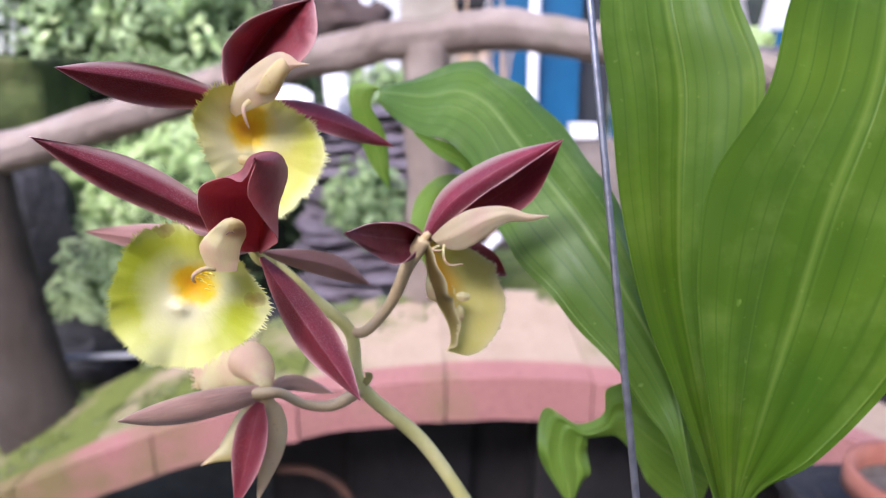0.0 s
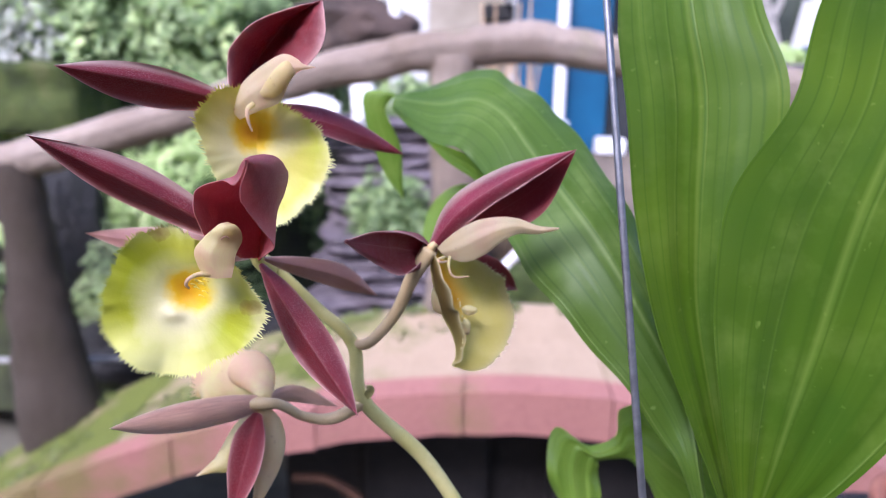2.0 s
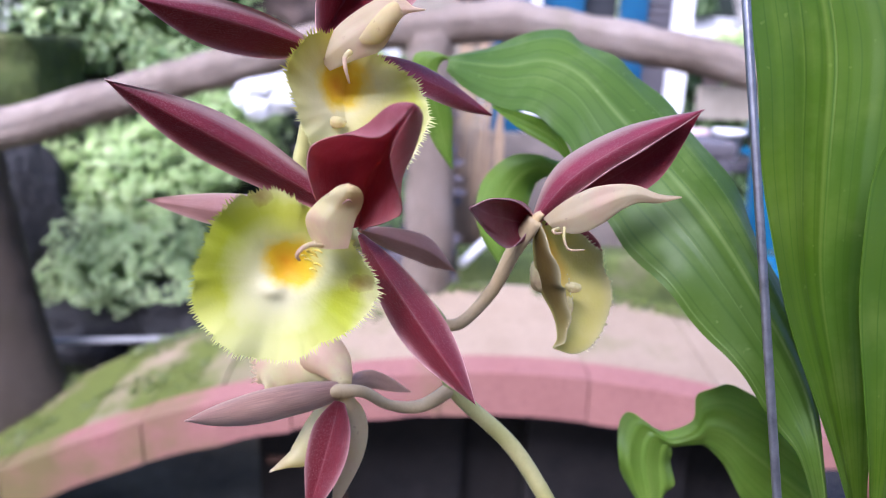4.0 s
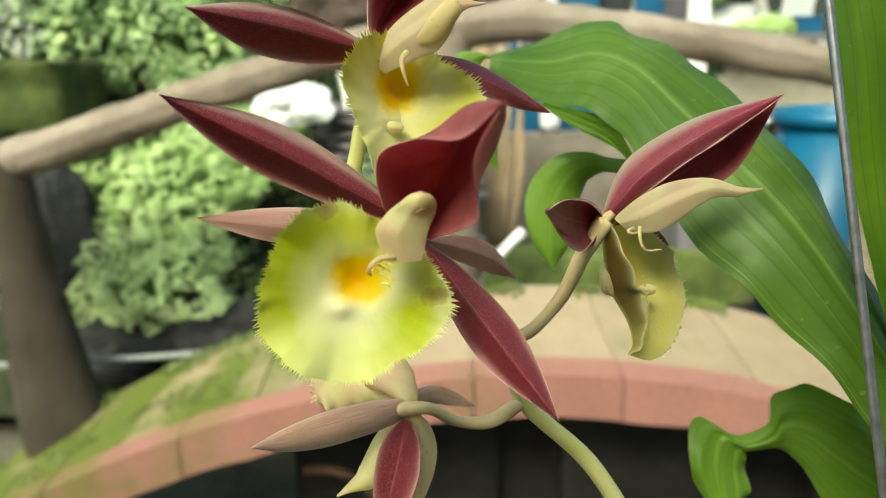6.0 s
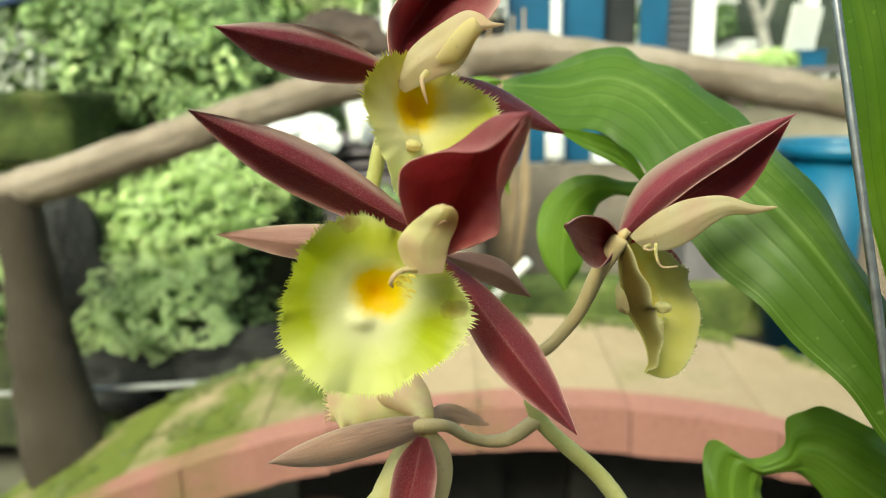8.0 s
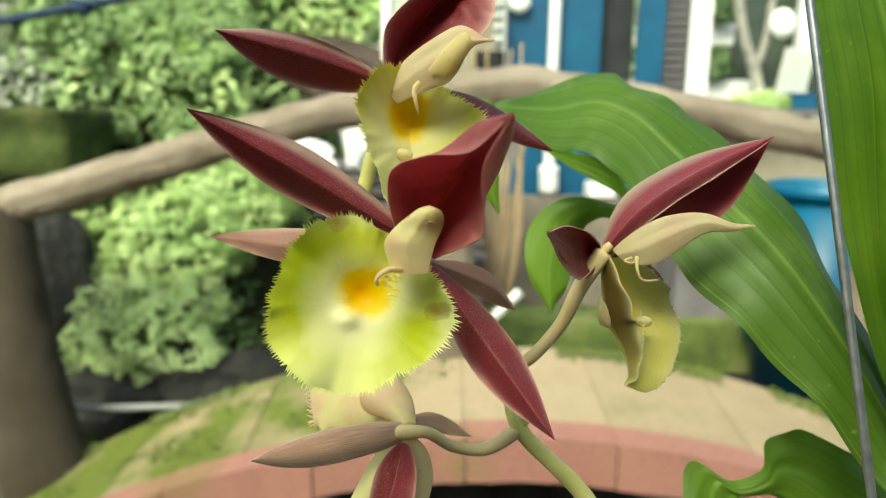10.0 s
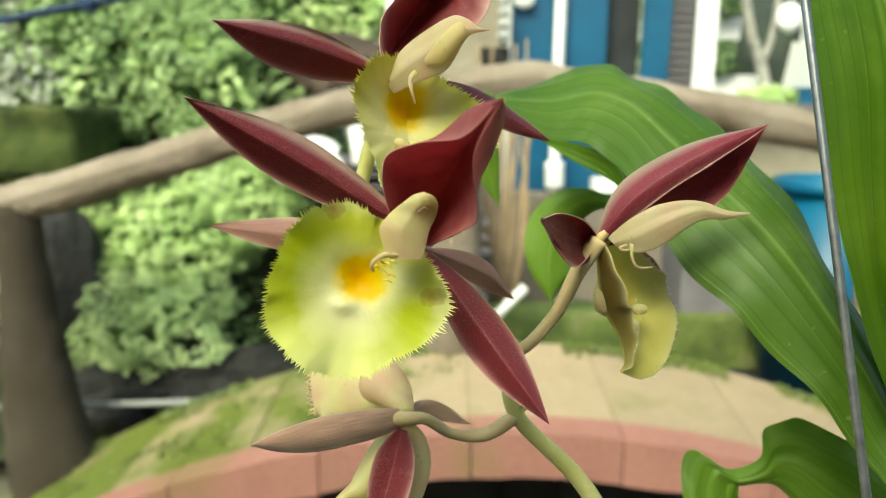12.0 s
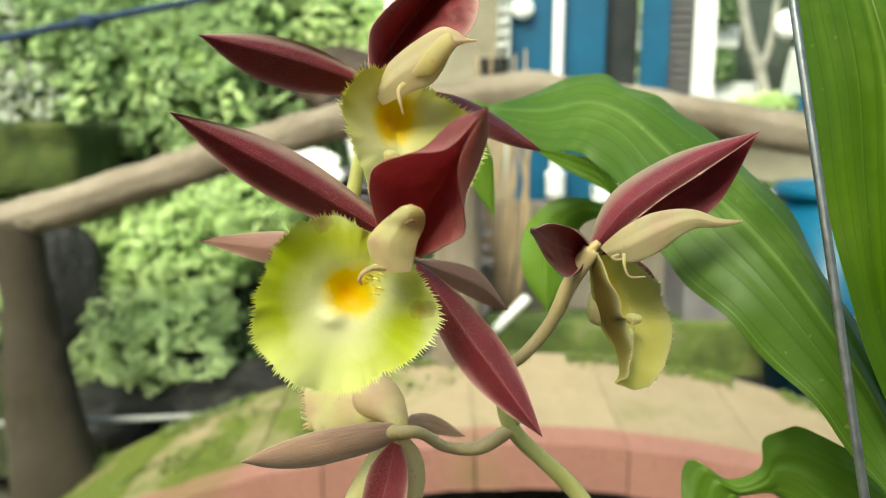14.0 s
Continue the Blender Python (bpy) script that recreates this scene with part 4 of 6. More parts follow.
shrub("round pale green shrub with tiny leaves above the rocks", (-1.2900, 3.0200, 0.3800), (0.38, 0.27, 0.27), 10000, 0.019, FOLIAGE_CUSHION, 21)
shrub("bright green leafy shrub beside the log post", (-1.2435, 3.2500, 0.7030), (0.42, 0.3, 0.25), 6500, 0.027, FOLIAGE_PALE, 22)
shrub("bright green leafy shrub beside the log post", (-1.0184, 3.5000, 0.8562), (0.36, 0.3, 0.24), 4200, 0.028, FOLIAGE_PALE, 23)
shrub("dense green shrub high on the bank", (-1.3753, 3.9000, 1.4460), (0.6, 0.4, 0.5), 10000, 0.033, FOLIAGE, 24)
shrub("dense green shrub high on the bank", (-1.8931, 3.8000, 1.5285), (0.5, 0.4, 0.55), 9000, 0.033, FOLIAGE, 25)
shrub("yellow-green shrub at the top of the bank", (-0.7865, 4.6000, 1.9187), (0.55, 0.4, 0.3), 3000, 0.05, FOLIAGE_PALE, 26)
shrub("small green shrub behind the bridge post", (-0.2381, 3.2000, 0.6561), (0.2, 0.15, 0.2), 1300, 0.03, FOLIAGE, 27)

shrub("small leafy shrub at the top of the slate cascade", (-0.2191, 3.9500, 1.0824), (0.3, 0.15, 0.2), 1500, 0.04, FOLIAGE, 30)
shrub("small shrub with white variegated leaves", (-2.0847, 3.5500, 1.3788), (0.26, 0.2, 0.22), 1100, 0.05, FOLIAGE_WHITE, 28)
shrub("small shrub with white variegated leaves", (-2.1919, 3.7000, 1.7432), (0.2, 0.2, 0.16), 700, 0.05, FOLIAGE_WHITE, 29)
# black rock added to stand in for the shaded hollow by the post
hollow = tagged(part("rock", rock_mesh("rock", (0.4, 0.3, 0.62), 61, 0.3, 3), BLACK_ROCK), "tall black rock shape standing in for the shaded hollow beside the log post", "rock", "pond rocks")
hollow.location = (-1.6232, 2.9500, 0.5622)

# mossy block wall end, far left
block = thing("moss_block", "square stone block thickly grown with moss", "block")
# mossy block, painted darker for the shade it stands in
part("stone", rough_box("stone", (0.75, 0.5, 0.3), 0.035, 0.035, 5), MOSS_SHADED, block)
block.location = (-1.9209, 3.2500, 1.0049)
# near-black face paints the shade below the block
low = tagged(part("moss_wall", box_mesh("moss_wall", (0.75, 0.4, 1.1), 0.05), BLACK_ROCK), "rock face below the mossy block, coloured near black for the shade", "rock")
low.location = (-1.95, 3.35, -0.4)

# rocks whose black colour stands in for the shade below the shrubs
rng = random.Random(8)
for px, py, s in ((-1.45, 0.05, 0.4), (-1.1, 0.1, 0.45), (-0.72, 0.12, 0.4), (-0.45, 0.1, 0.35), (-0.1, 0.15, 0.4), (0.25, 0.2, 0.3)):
    rock = tagged(part("rock", rock_mesh("rock", (s * 1.5, s, s * 0.75), px * 3.1, 0.4, 3), BLACK_ROCK), "pond rock below the shrubs, coloured black for the shade", "rock", "pond rocks")
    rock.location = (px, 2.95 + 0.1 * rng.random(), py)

# layered slate cascade behind the bridge
cascade = thing("slate_cascade", "stack of layered purple-grey slate in a dry cascade", "stone stack")
rng = random.Random(14)
for i in range(18):
    for j in range(3):
        m = rock_mesh("slab", (rng.uniform(0.3, 0.46), 0.4, 0.062), i * 5 + j, 0.16, 2)
        ob = part("slab", m, SLATE, cascade)
        ob.location = (-0.42 + j * 0.22 + rng.uniform(-0.05, 0.05), 3.1 + i * 0.03 + rng.uniform(-0.05, 0.05), 0.1 + i * 0.056)
        ob.rotation_euler = (rng.uniform(-0.08, 0.08), rng.uniform(-0.08, 0.08), rng.uniform(-0.4, 0.4))
boulder = tagged(part("boulder", rock_mesh("boulder", (0.75, 0.5, 0.4), 5, 0.3, 3), BROWN_ROCK), "large brown boulder at the top of the bank, coloured dark for its shade", "boulder")
boulder.location = (-0.5220, 4.0000, 1.4860)

# low mossy wall and grey box behind the deck
lowwall = tagged(part("garden_wall", rough_box("garden_wall", (1.5, 0.2, 0.9), 0.03, 0.025, 9), MOSS_BLOCK), "low garden wall green with moss behind the bridge", "wall", kind="structure")
lowwall.location = (0.95, 2.98, -0.42)
crate = thing("grey_box", "dull grey lidded box standing on the low wall", "box")
part("body", box_mesh("body", (0.3, 0.3, 0.44), 0.015), DULL_BOX, crate)
part("lid", box_mesh("lid", (0.32, 0.32, 0.06), 0.012), DULL_BOX, crate, "flat grey lid").location = (0, 0, 0.44)
crate.location = (1.16, 3.05, 0.475)

# ---- blue shed
shed = thing("blue_shed", "blue metal shed front with white pipe and dark doorway", "shed")
Y = 4.35


def slab(name, x0, x1, z0, z1, y, material, depth=0.05, label="", parent=shed, bevel=0.004):
    ob = part(name, box_mesh(name, (x1 - x0, depth, z1 - z0), bevel), material, parent, label)
    ob.location = ((x0 + x1) / 2, y + depth / 2, z0)
    return ob


slab("wall", 0.40, 0.96, -0.42, 3.0, Y, BLUE_PAINT, label="blue painted panel")
# solid dark panel painted as the unlit depth of the doorway
slab("doorway", 0.96, 1.175, -0.42, 3.0, Y + 0.1, DARK_GAP, label="dark panel for the unlit doorway gap")
slab("door_edge", 1.175, 1.335, -0.42, 3.0, Y, BLUE_PAINT, label="blue door edge")
slab("side_wall", 1.335, 1.50, -0.42, 3.0, Y + 0.06, GREY_METAL, label="grey shutter")
for i in range(46):
    slab("shutter_slat", 1.345, 1.485, 0.6 + i * 0.05, 0.635 + i * 0.05, Y + 0.035, GREY_METAL, 0.02, bevel=0.003)
slab("base_wall", 0.2, 1.52, -0.42, 0.84, Y - 0.14, BASE_WALL, 0.12, "grey brown base wall")
slab("base_sill", 0.9, 1.06, 0.845, 0.93, Y - 0.16, WHITE_PAINT, 0.14, "white sill")
slab("white_frame", 1.5, 1.64, -0.42, 3.0, Y + 0.08, WHITE_PAINT, label="white window frame")
slab("white_sill", 1.7, 2.7, 0.95, 1.15, Y, BEIGE, label="weathered beige sill")
part("pipe", tube("pipe", [(0.675, Y - 0.05, 3.0), (0.675, Y - 0.05, 1.0), (0.69, Y - 0.05, 0.72)], [0.034] * 3, 12, 20), WHITE_PAINT, shed, "white plastic drain pipe")
part("pipe_joint", tube("pipe_joint", [(0.675, Y - 0.06, 1.02), (0.68, Y - 0.06, 0.86)], [0.06, 0.06], 12, 6), WHITE_PAINT, shed, "white pipe joint")
ob = part("lamp", rock_mesh("lamp", (0.13, 0.08, 0.13), 2, 0.05, 3), WHITE_PAINT, shed, "round white lamp on the panel")
ob.location = (0.4614, 4.3000, 1.9570)

bin_ = thing("blue_bin", "tall blue plastic bin with a rim", "bin")
part("body", lathe("body", [(0.0, 0), (0.17, 0), (0.19, 0.01), (0.2, 0.3), (0.206, 0.305), (0.206, 0.335), (0.202, 0.34), (0.235, 1.0), (0.225, 1.0), (0.18, 0.05), (0, 0.04)]), BLUE_PLASTIC, bin_)
part("rim", lathe("rim", [(0.226, 0.985), (0.262, 0.99), (0.268, 1.02), (0.262, 1.05), (0.24, 1.06), (0.226, 1.04), (0.226, 0.985)]), BLUE_PLASTIC, bin_, "thick rolled rim")
for turn in (-1.0, 1.0):
    part("handle", tube("handle", [(0.245 * turn, -0.06, 0.93), (0.285 * turn, -0.03, 0.92), (0.285 * turn, 0.03, 0.92), (0.245 * turn, 0.06, 0.93)], [0.012] * 4, 8, 14), BLUE_PLASTIC, bin_)
bin_.location = (1.83, 3.3, -0.03)
plinth = tagged(part("plinth", box_mesh("plinth", (0.9, 0.6, 0.4), 0.02), DARK_STONE), "dark stone plinth carrying the blue bin", "plinth")
plinth.location = (1.75, 3.3, -0.43)

sack = thing("plastic_sack", "crumpled white plastic sack lying among the shrubs", "sack")
part("sack", rock_mesh("sack", (0.34, 0.2, 0.2), 44, 0.5, 4), WHITE_PAINT, sack).location = (-0.6582, 3.3000, 1.0838)
sack.location = (0, 0, 0)

wrap = thing("plastic_sack", "small upright white plastic sack by the slate cascade", "sack")
part("sack", rock_mesh("sack", (0.11, 0.1, 0.22), 12, 0.4, 4), WHITE_PAINT, wrap).location = (-0.3533, 3.2000, 1.1625)

stack = thing("pot_stack", "stack of small white pots hanging beside the shed", "pot stack")
for k in range(5):
    part("pot", lathe("pot", [(0, 0), (0.024, 0), (0.034, 0.055), (0.038, 0.056), (0.038, 0.068), (0.03, 0.068), (0.02, 0.01), (0, 0.01)], 16), WHITE_PAINT, stack).location = (0, 0, k * 0.066)
stack.location = (0.345, 4.25, 1.68)
bracket = thing("dark_shelf", "dark wooden shelf bracket on the annex wall", "shelf")
part("board", box_mesh("board", (0.17, 0.3, 0.085), 0.006), BLACK_ROCK, bracket)
bracket.location = (0.3, 4.44, 1.594)

# dry stems hanging by the shed
straw = thing("dry_stems", "bundle of dry brown flower stems beside the shed", "dried plant")
rng = random.Random(3)
for i in range(16):
    x = 0.33 + rng.uniform(-0.16, 0.16)
    part("dry_stem", tube("dry_stem", [(x * 0.8 + 0.02, 3.75, 0.2), (x, 3.72, 0.8), (x + rng.uniform(-0.1, 0.1), 3.7, 1.2 + rng.random() * 0.5)], [0.008, 0.008, 0.005], 6, 8), STRAW, straw)

# window front beside the shed: posts, bars and shelves with pots
for px, pz, s, mt in ((1.82, 1.15, 0.07, PALE_PINK), (2.15, 1.15, 0.09, WHITE_PAINT), (2.4, 1.15, 0.08, PALE_PINK)):
    vase = thing("flower_pot", "pale glazed pot on the white sill", "flower pot", "pots on the sill")
    part("pot_wall", lathe("pot_wall", [(0, 0), (s * 0.7, 0), (s, s * 1.1), (s * 1.1, s * 1.1), (s * 1.1, s * 1.35), (s * 0.95, s * 1.35), (s * 0.6, s * 0.2), (0, s * 0.2)], 20), mt, vase)
    vase.location = (px, Y + 0.12, pz)
rng = random.Random(33)
for i in range(5):
    vase = thing("flower_pot", "small pale pot standing in a row behind the bin", "flower pot", "row of pots")
    s = rng.uniform(0.06, 0.09)
    part("pot_wall", lathe("pot_wall", [(0, 0), (s * 0.7, 0), (s, s * 1.6), (s * 1.1, s * 1.6), (s * 1.1, s * 1.9), (s * 0.95, s * 1.9), (s * 0.6, s * 0.2), (0, s * 0.2)], 20), (PALE_PINK, WHITE_PAINT, BEIGE)[i % 3], vase)
    vase.location = (1.45 + i * 0.19, 3.72, 0.8)
bench = thing("potting_bench", "weathered bench carrying a row of pots", "bench")
part("bench_top", box_mesh("bench_top", (1.1, 0.3, 0.05), 0.005), GREY_METAL, bench).location = (1.85, 3.72, 0.75)
for lx in (1.36, 2.34):
    part("leg", box_mesh("leg", (0.05, 0.25, 1.17), 0.004), GREY_METAL, bench).location = (lx, 3.72, -0.42)
tub = thing("blue_tub", "low bright blue plastic tub behind the wall", "tub")
part("body", lathe("body", [(0, 0), (0.15, 0), (0.2, 0.22), (0.215, 0.22), (0.215, 0.25), (0.19, 0.25), (0.14, 0.02), (0, 0.02)]), BLUE_PLASTIC, tub)
tub.location = Vector((1.4544, 2.7200, 0.2698)) - Vector((0, 0, 0.02))
tub_base = tagged(part("tub_stand", box_mesh("tub_stand", (0.5, 0.4, tub.location.z + 0.43), 0.02), DARK_STONE), "dark stone stand under the blue tub", "stand")
tub_base.location = (tub.location.x, tub.location.y, -0.43)
pole = thing("white_pole", "tall white pole behind the railing", "pole")
part("pole", tube("pole", [((-0.2602, 3.9000, 1.5434)[0], 3.9, -0.42), ((-0.2602, 3.9000, 1.5434)[0] - 0.02, 3.9, 3.2)], [0.035, 0.03], 12, 8), WHITE_PAINT, pole)
annex = thing("beige_annex", "beige plastered annex wall beside the blue shed", "shed")
slab("wall", -0.12, 0.398, -0.42, 2.9, 4.6, BEIGE, 0.2, "weathered beige plaster wall", annex)

front = thing("window_front", "white window front with dark panes and shelves behind the garden", "window")
slab("pane_panel", 1.6, 3.4, 1.38, 3.2, 4.72, DARK_GLASS, 0.03, "dark panes behind the bars", front)
slab("white_bar", 1.64, 1.83, 1.765, 1.895, 4.56, WHITE_PAINT, 0.08, "white window bar", front)
slab("white_bar", 1.64, 1.98, 1.42, 1.555, 4.54, WHITE_PAINT, 0.08, "white window bar", front)
slab("white_bar", 1.64, 1.83, 2.3, 2.42, 4.56, WHITE_PAINT, 0.08, "white window bar", front)
slab("white_post", 2.24, 2.32, 1.38, 3.2, 4.56, WHITE_PAINT, 0.08, "white window post", front)
plank = thing("leaning_board", "pale grey board leaning against the window front", "board")
part("board", box_mesh("board", (0.19, 0.03, 0.3), 0.006), PALE_WALL, plank)
plank.location, plank.rotation_euler = (2.07, 4.28, 1.42), (0.06, 0.12, 0.2)
ledge = tagged(part("ledge", box_mesh("ledge", (0.85, 0.24, 0.04), 0.005), GREY_METAL), "grey ledge under the window front carrying plants", "ledge")
ledge.location = (2.02, 4.22, 1.335)
stem_tree = thing("bare_tree", "pale bare forked tree in front of the window", "tree")
part("trunk", tube("trunk", [(1.93, 4.3, 1.375), (1.87, 4.32, 1.6), (1.78, 4.34, 1.86), (1.72, 4.36, 2.2)], [0.04, 0.034, 0.03, 0.022], 10, 24, 0.15), PALE_BARK, stem_tree)
part("branch", tube("branch", [(1.87, 4.32, 1.6), (1.93, 4.33, 1.8), (1.96, 4.35, 2.15)], [0.024, 0.022, 0.016], 8, 16, 0.15), PALE_BARK, stem_tree)
crate_b = thing("blue_crate", "small dark blue plastic crate on the ledge", "crate")
part("body", box_mesh("body", (0.14, 0.12, 0.08), 0.008), BLUE_PAINT, crate_b)
part("rim", box_mesh("rim", (0.155, 0.135, 0.014), 0.004), BLUE_PAINT, crate_b).location = (0, 0, 0.078)
crate_b.location = (2.1, 4.2, 1.375)
disc = tagged(part("white_globe", rock_mesh("white_globe", (0.15, 0.1, 0.17), 3, 0.05, 3), WHITE_PAINT), "round white globe hanging by the window front", "globe lamp")
disc.location = (1.98, 4.25, 1.86)
shrub("low row of leafy pot plants on the sill", (1.86, 4.2, 1.415), (0.19, 0.08, 0.05), 520, 0.04, FOLIAGE_PALE, 51)
shrub("leafy plant in front of the dark window", (1.70, 4.5, 1.655), (0.08, 0.06, 0.09), 240, 0.05, FOLIAGE_POT, 52)
shrub("leafy plant hanging in the window", (1.69, 4.5, 1.985), (0.08, 0.06, 0.08), 260, 0.05, FOLIAGE_POT, 53)

# blue rope across the upper left
rope = thing("blue_rope", "taut dark blue rope with a knot", "rope")
part("rope", tube("rope", [(-1.8788, 2.9000, 1.6002), (-1.4031, 2.9000, 1.6943), (-0.8002, 2.9000, 1.8000), (0.2522, 2.9000, 1.9826)], [0.016] * 4, 8, 40, 0.1), ROPE, rope)
k = part("knot", rock_mesh("knot", (0.08, 0.06, 0.06), 3, 0.3, 3), ROPE, rope)
k.location = (-1.3854, 2.9000, 1.6943)

# distance: a hedge and pale house wall far behind
shrub("tall hedge of bright foliage behind the sheds", (-2.6, 6.4, 1.3), (1.5, 0.7, 1.75), 5000, 0.09, FOLIAGE_FAR, 41)
shrub("potted greenery seen behind the white frame", (2.4, 5.3, 0.7), (0.75, 0.5, 1.15), 2600, 0.08, FOLIAGE, 42)
shrub("potted greenery seen behind the white frame", (2.0, 6.2, 1.4), (0.5, 0.5, 1.9), 2200, 0.09, FOLIAGE, 43)
house = thing("pale_house", "pale plastered house far behind the garden", "house")
slab("wall", -6, 7, -0.45, 4.5, 8.5, PALE_WALL, 0.3, "pale plaster wall", house)

# added unseen wall and overhang behind the camera, keeping sun off the orchid
blocker = thing("unseen_wall", "added unseen grey brown wall with an overhang that shades the orchid", "wall", kind="structure")
slab("plaster", -3.5, 3.5, -0.45, 2.75, -2.6, BASE_WALL, 0.15, "added unseen grey brown plastered wall", blocker)
part("sun_blocker", box_mesh("sun_blocker", (7.0, 1.08, 0.12), 0.01), BASE_WALL, blocker, "unseen overhang added to keep sun off the orchid").location = (0, -2.06, 2.75)
hang = thing("plant_stand", "plain grey pipe stand from which the pot hangs", "plant stand")
part("bar", tube("bar", [(-1.3, 0.335, 1.94), (1.3, 0.335, 1.94)], [0.014, 0.014], 10, 6), GREY_METAL, hang)
for hx in (-1.3, 1.3):
    part("upright", tube("upright", [(hx, 0.335, -0.43), (hx, 0.335, 1.95)], [0.016, 0.016], 10, 6), GREY_METAL, hang)


# ================================================================= the orchid
orchid = thing("orchid_plant", "orchid with maroon and yellow-green fringed flowers and broad green leaves", "orchid plant")
SEPAL = (0.12, 0.62, 0.9, 1.0, 0.86, 0.5, 0.0)


def widths(w, shape=SEPAL):
    return [w * k for k in shape]


def flower(label, heart, toward, size=1.0):
    """The short thick base that carries the sepals, petals, lip and column of one flower."""
    d = Vector(toward).normalized() * 0.004
    h = Vector(heart)
    return part("flower", tube("flower", [h + d * 1.2, h, h - d * 0.6], [0.0016 * size, 0.003 * size, 0.002 * size], 10, 8), PEDICEL, orchid, label)


def sepal(fl, name, spine, normal, w, material=MAROON, label="", wl=None, **kw):
    kw.setdefault("crease", 0.25)
    kw.setdefault("ruffle", 0.0006)
    kw.setdefault("waves", 1.3)
    kw.setdefault("phase", w * 3000)
    return part(name, sheet(name, spine, normal, widths(wl or w), widths(w), **kw), material, fl, label)


def sag(a, b, off, k=0.5):
    """Three points from a to b, the middle one moved by off."""
    a, b = Vector(a), Vector(b)
    return [a, a.lerp(b, k) + Vector(off), b]


# ---- the large front flower
F = (-0.0078, 0.1420, 1.2760)
fl = flower("large open flower with a round fringed yellow-green lip", F, (0, 1, -0.3))
sepal(fl, "petal", sag(F, (-0.0482, 0.1273, 1.3022), (-0.001, 0, 0.0012)), (0.05, -1, 0.0), 0.0042, MAROON_SHEEN, "pointed maroon petal with sky sheen painted along its upper side", wl=0.0061, crease=-0.75, cup=-0.1, curl=0.3)
sepal(fl, "petal", sag((-0.0052, 0.1400, 1.2722), (0.0189, 0.1261, 1.2416), (0.0005, -0.001, -0.0005)), (0.1, -1, 0.0), 0.0054, MAROON, "pointed maroon petal", wl=0.0044, crease=-0.75, cup=-0.1, curl=0.3)
sepal(fl, "sepal", sag((-0.0075, 0.1460, 1.2726), (-0.0556, 0.1600, 1.2739), (0, 0.002, -0.001)), (0, -1, 0.1), 0.0042, DUSTY, "dusty pink sepal swept back", crease=-0.35)
sepal(fl, "sepal", sag((-0.0058, 0.1470, 1.2716), (0.0171, 0.1830, 1.2512), (0.003, 0.003, 0)), (0.5, -1, 0.2), 0.0034, DUSTY, "dusty pink sepal swept back", crease=-0.4)
part("hood", loft("hood", [
    [(-0.0077, 0.1339, 1.2752), (-0.0115, 0.1229, 1.2827), (-0.0122, 0.1200, 1.2918), (-0.0064, 0.1186, 1.2949), (0.0005, 0.1058, 1.2963), (0.0054, 0.0969, 1.3015)],
    [(-0.0067, 0.1368, 1.2745), (-0.0085, 0.1314, 1.2813), (-0.0082, 0.1314, 1.2891), (-0.0032, 0.1276, 1.2945), (0.0011, 0.1106, 1.2998), (0.0054, 0.0964, 1.3016)],
    [(-0.0053, 0.1395, 1.2739), (-0.0036, 0.1405, 1.2827), (-0.0003, 0.1395, 1.2890), (0.0026, 0.1355, 1.2943), (0.0046, 0.1170, 1.2999), (0.0055, 0.0964, 1.3017)],
    [(-0.0048, 0.1377, 1.2739), (0.0000, 0.1295, 1.2805), (0.0019, 0.1276, 1.2864), (0.0050, 0.1162, 1.2922), (0.0065, 0.1068, 1.2985), (0.0056, 0.0964, 1.3016)],
    [(-0.0041, 0.1348, 1.2747), (0.0013, 0.1229, 1.2794), (0.0037, 0.1181, 1.2825), (0.0024, 0.1068, 1.2909), (0.0026, 0.1011, 1.2956), (0.0055, 0.0969, 1.3015)]],
    0.0006, 48, 29, 0.0008), HOOD_RED, fl, "broad folded maroon hood")
part("lip", lip_mesh("lip", (-0.0178, 0.1270, 1.2678), (0.12, -1, 0.08), (0.05, 0, 1), [0.0165, 0.0148, 0.0138, 0.0136, 0.0135, 0.0137, 0.0151, 0.0163, 0.0165, 0.0161, 0.0152, 0.0151, 0.0157, 0.0168, 0.0170, 0.0165, 0.0164, 0.0163, 0.0157, 0.0150, 0.0141, 0.0150, 0.0164, 0.0171], depth=0.0047, throat=(0.02, 0.11), knob=(-0.12, -0.17), height=0.3, pleat=0.45, fringe=220, seed=2), LIP, fl, "round fringed yellow-green lip with orange throat")
part("column", blade("column", [(-0.0110, 0.1202, 1.2748), (-0.0124, 0.1204, 1.2772), (-0.0129, 0.1202, 1.2803), (-0.0108, 0.1205, 1.2831), (-0.0086, 0.1195, 1.2850), (-0.0070, 0.1190, 1.2862), (-0.0055, 0.1190, 1.2865)],
    [(-0.0056, 0.1202, 1.2749), (-0.0050, 0.1204, 1.2774), (-0.0044, 0.1202, 1.2800), (-0.0033, 0.1205, 1.2824), (-0.0030, 0.1195, 1.2846), (-0.0038, 0.1190, 1.2860), (-0.0054, 0.1190, 1.2865)], (0.0004, 0.0009, 0.0012, 0.0016, 0.0018, 0.0016, 0.0), steps=60, cols=33, thick=0.0005, round_=2.0, pleat=0.0003, pleats=1.7, wave=0.0003, waves=1.5), CREAM, fl, "cream hooded column")
part("slit", tube("slit", [(-0.0062, 0.1166, 1.2836), (-0.0053, 0.1166, 1.2843), (-0.0046, 0.1169, 1.2838)], [0.0001, 0.00016, 0.0001], 6, 8), DUSTY, fl, "brown slit in the column")
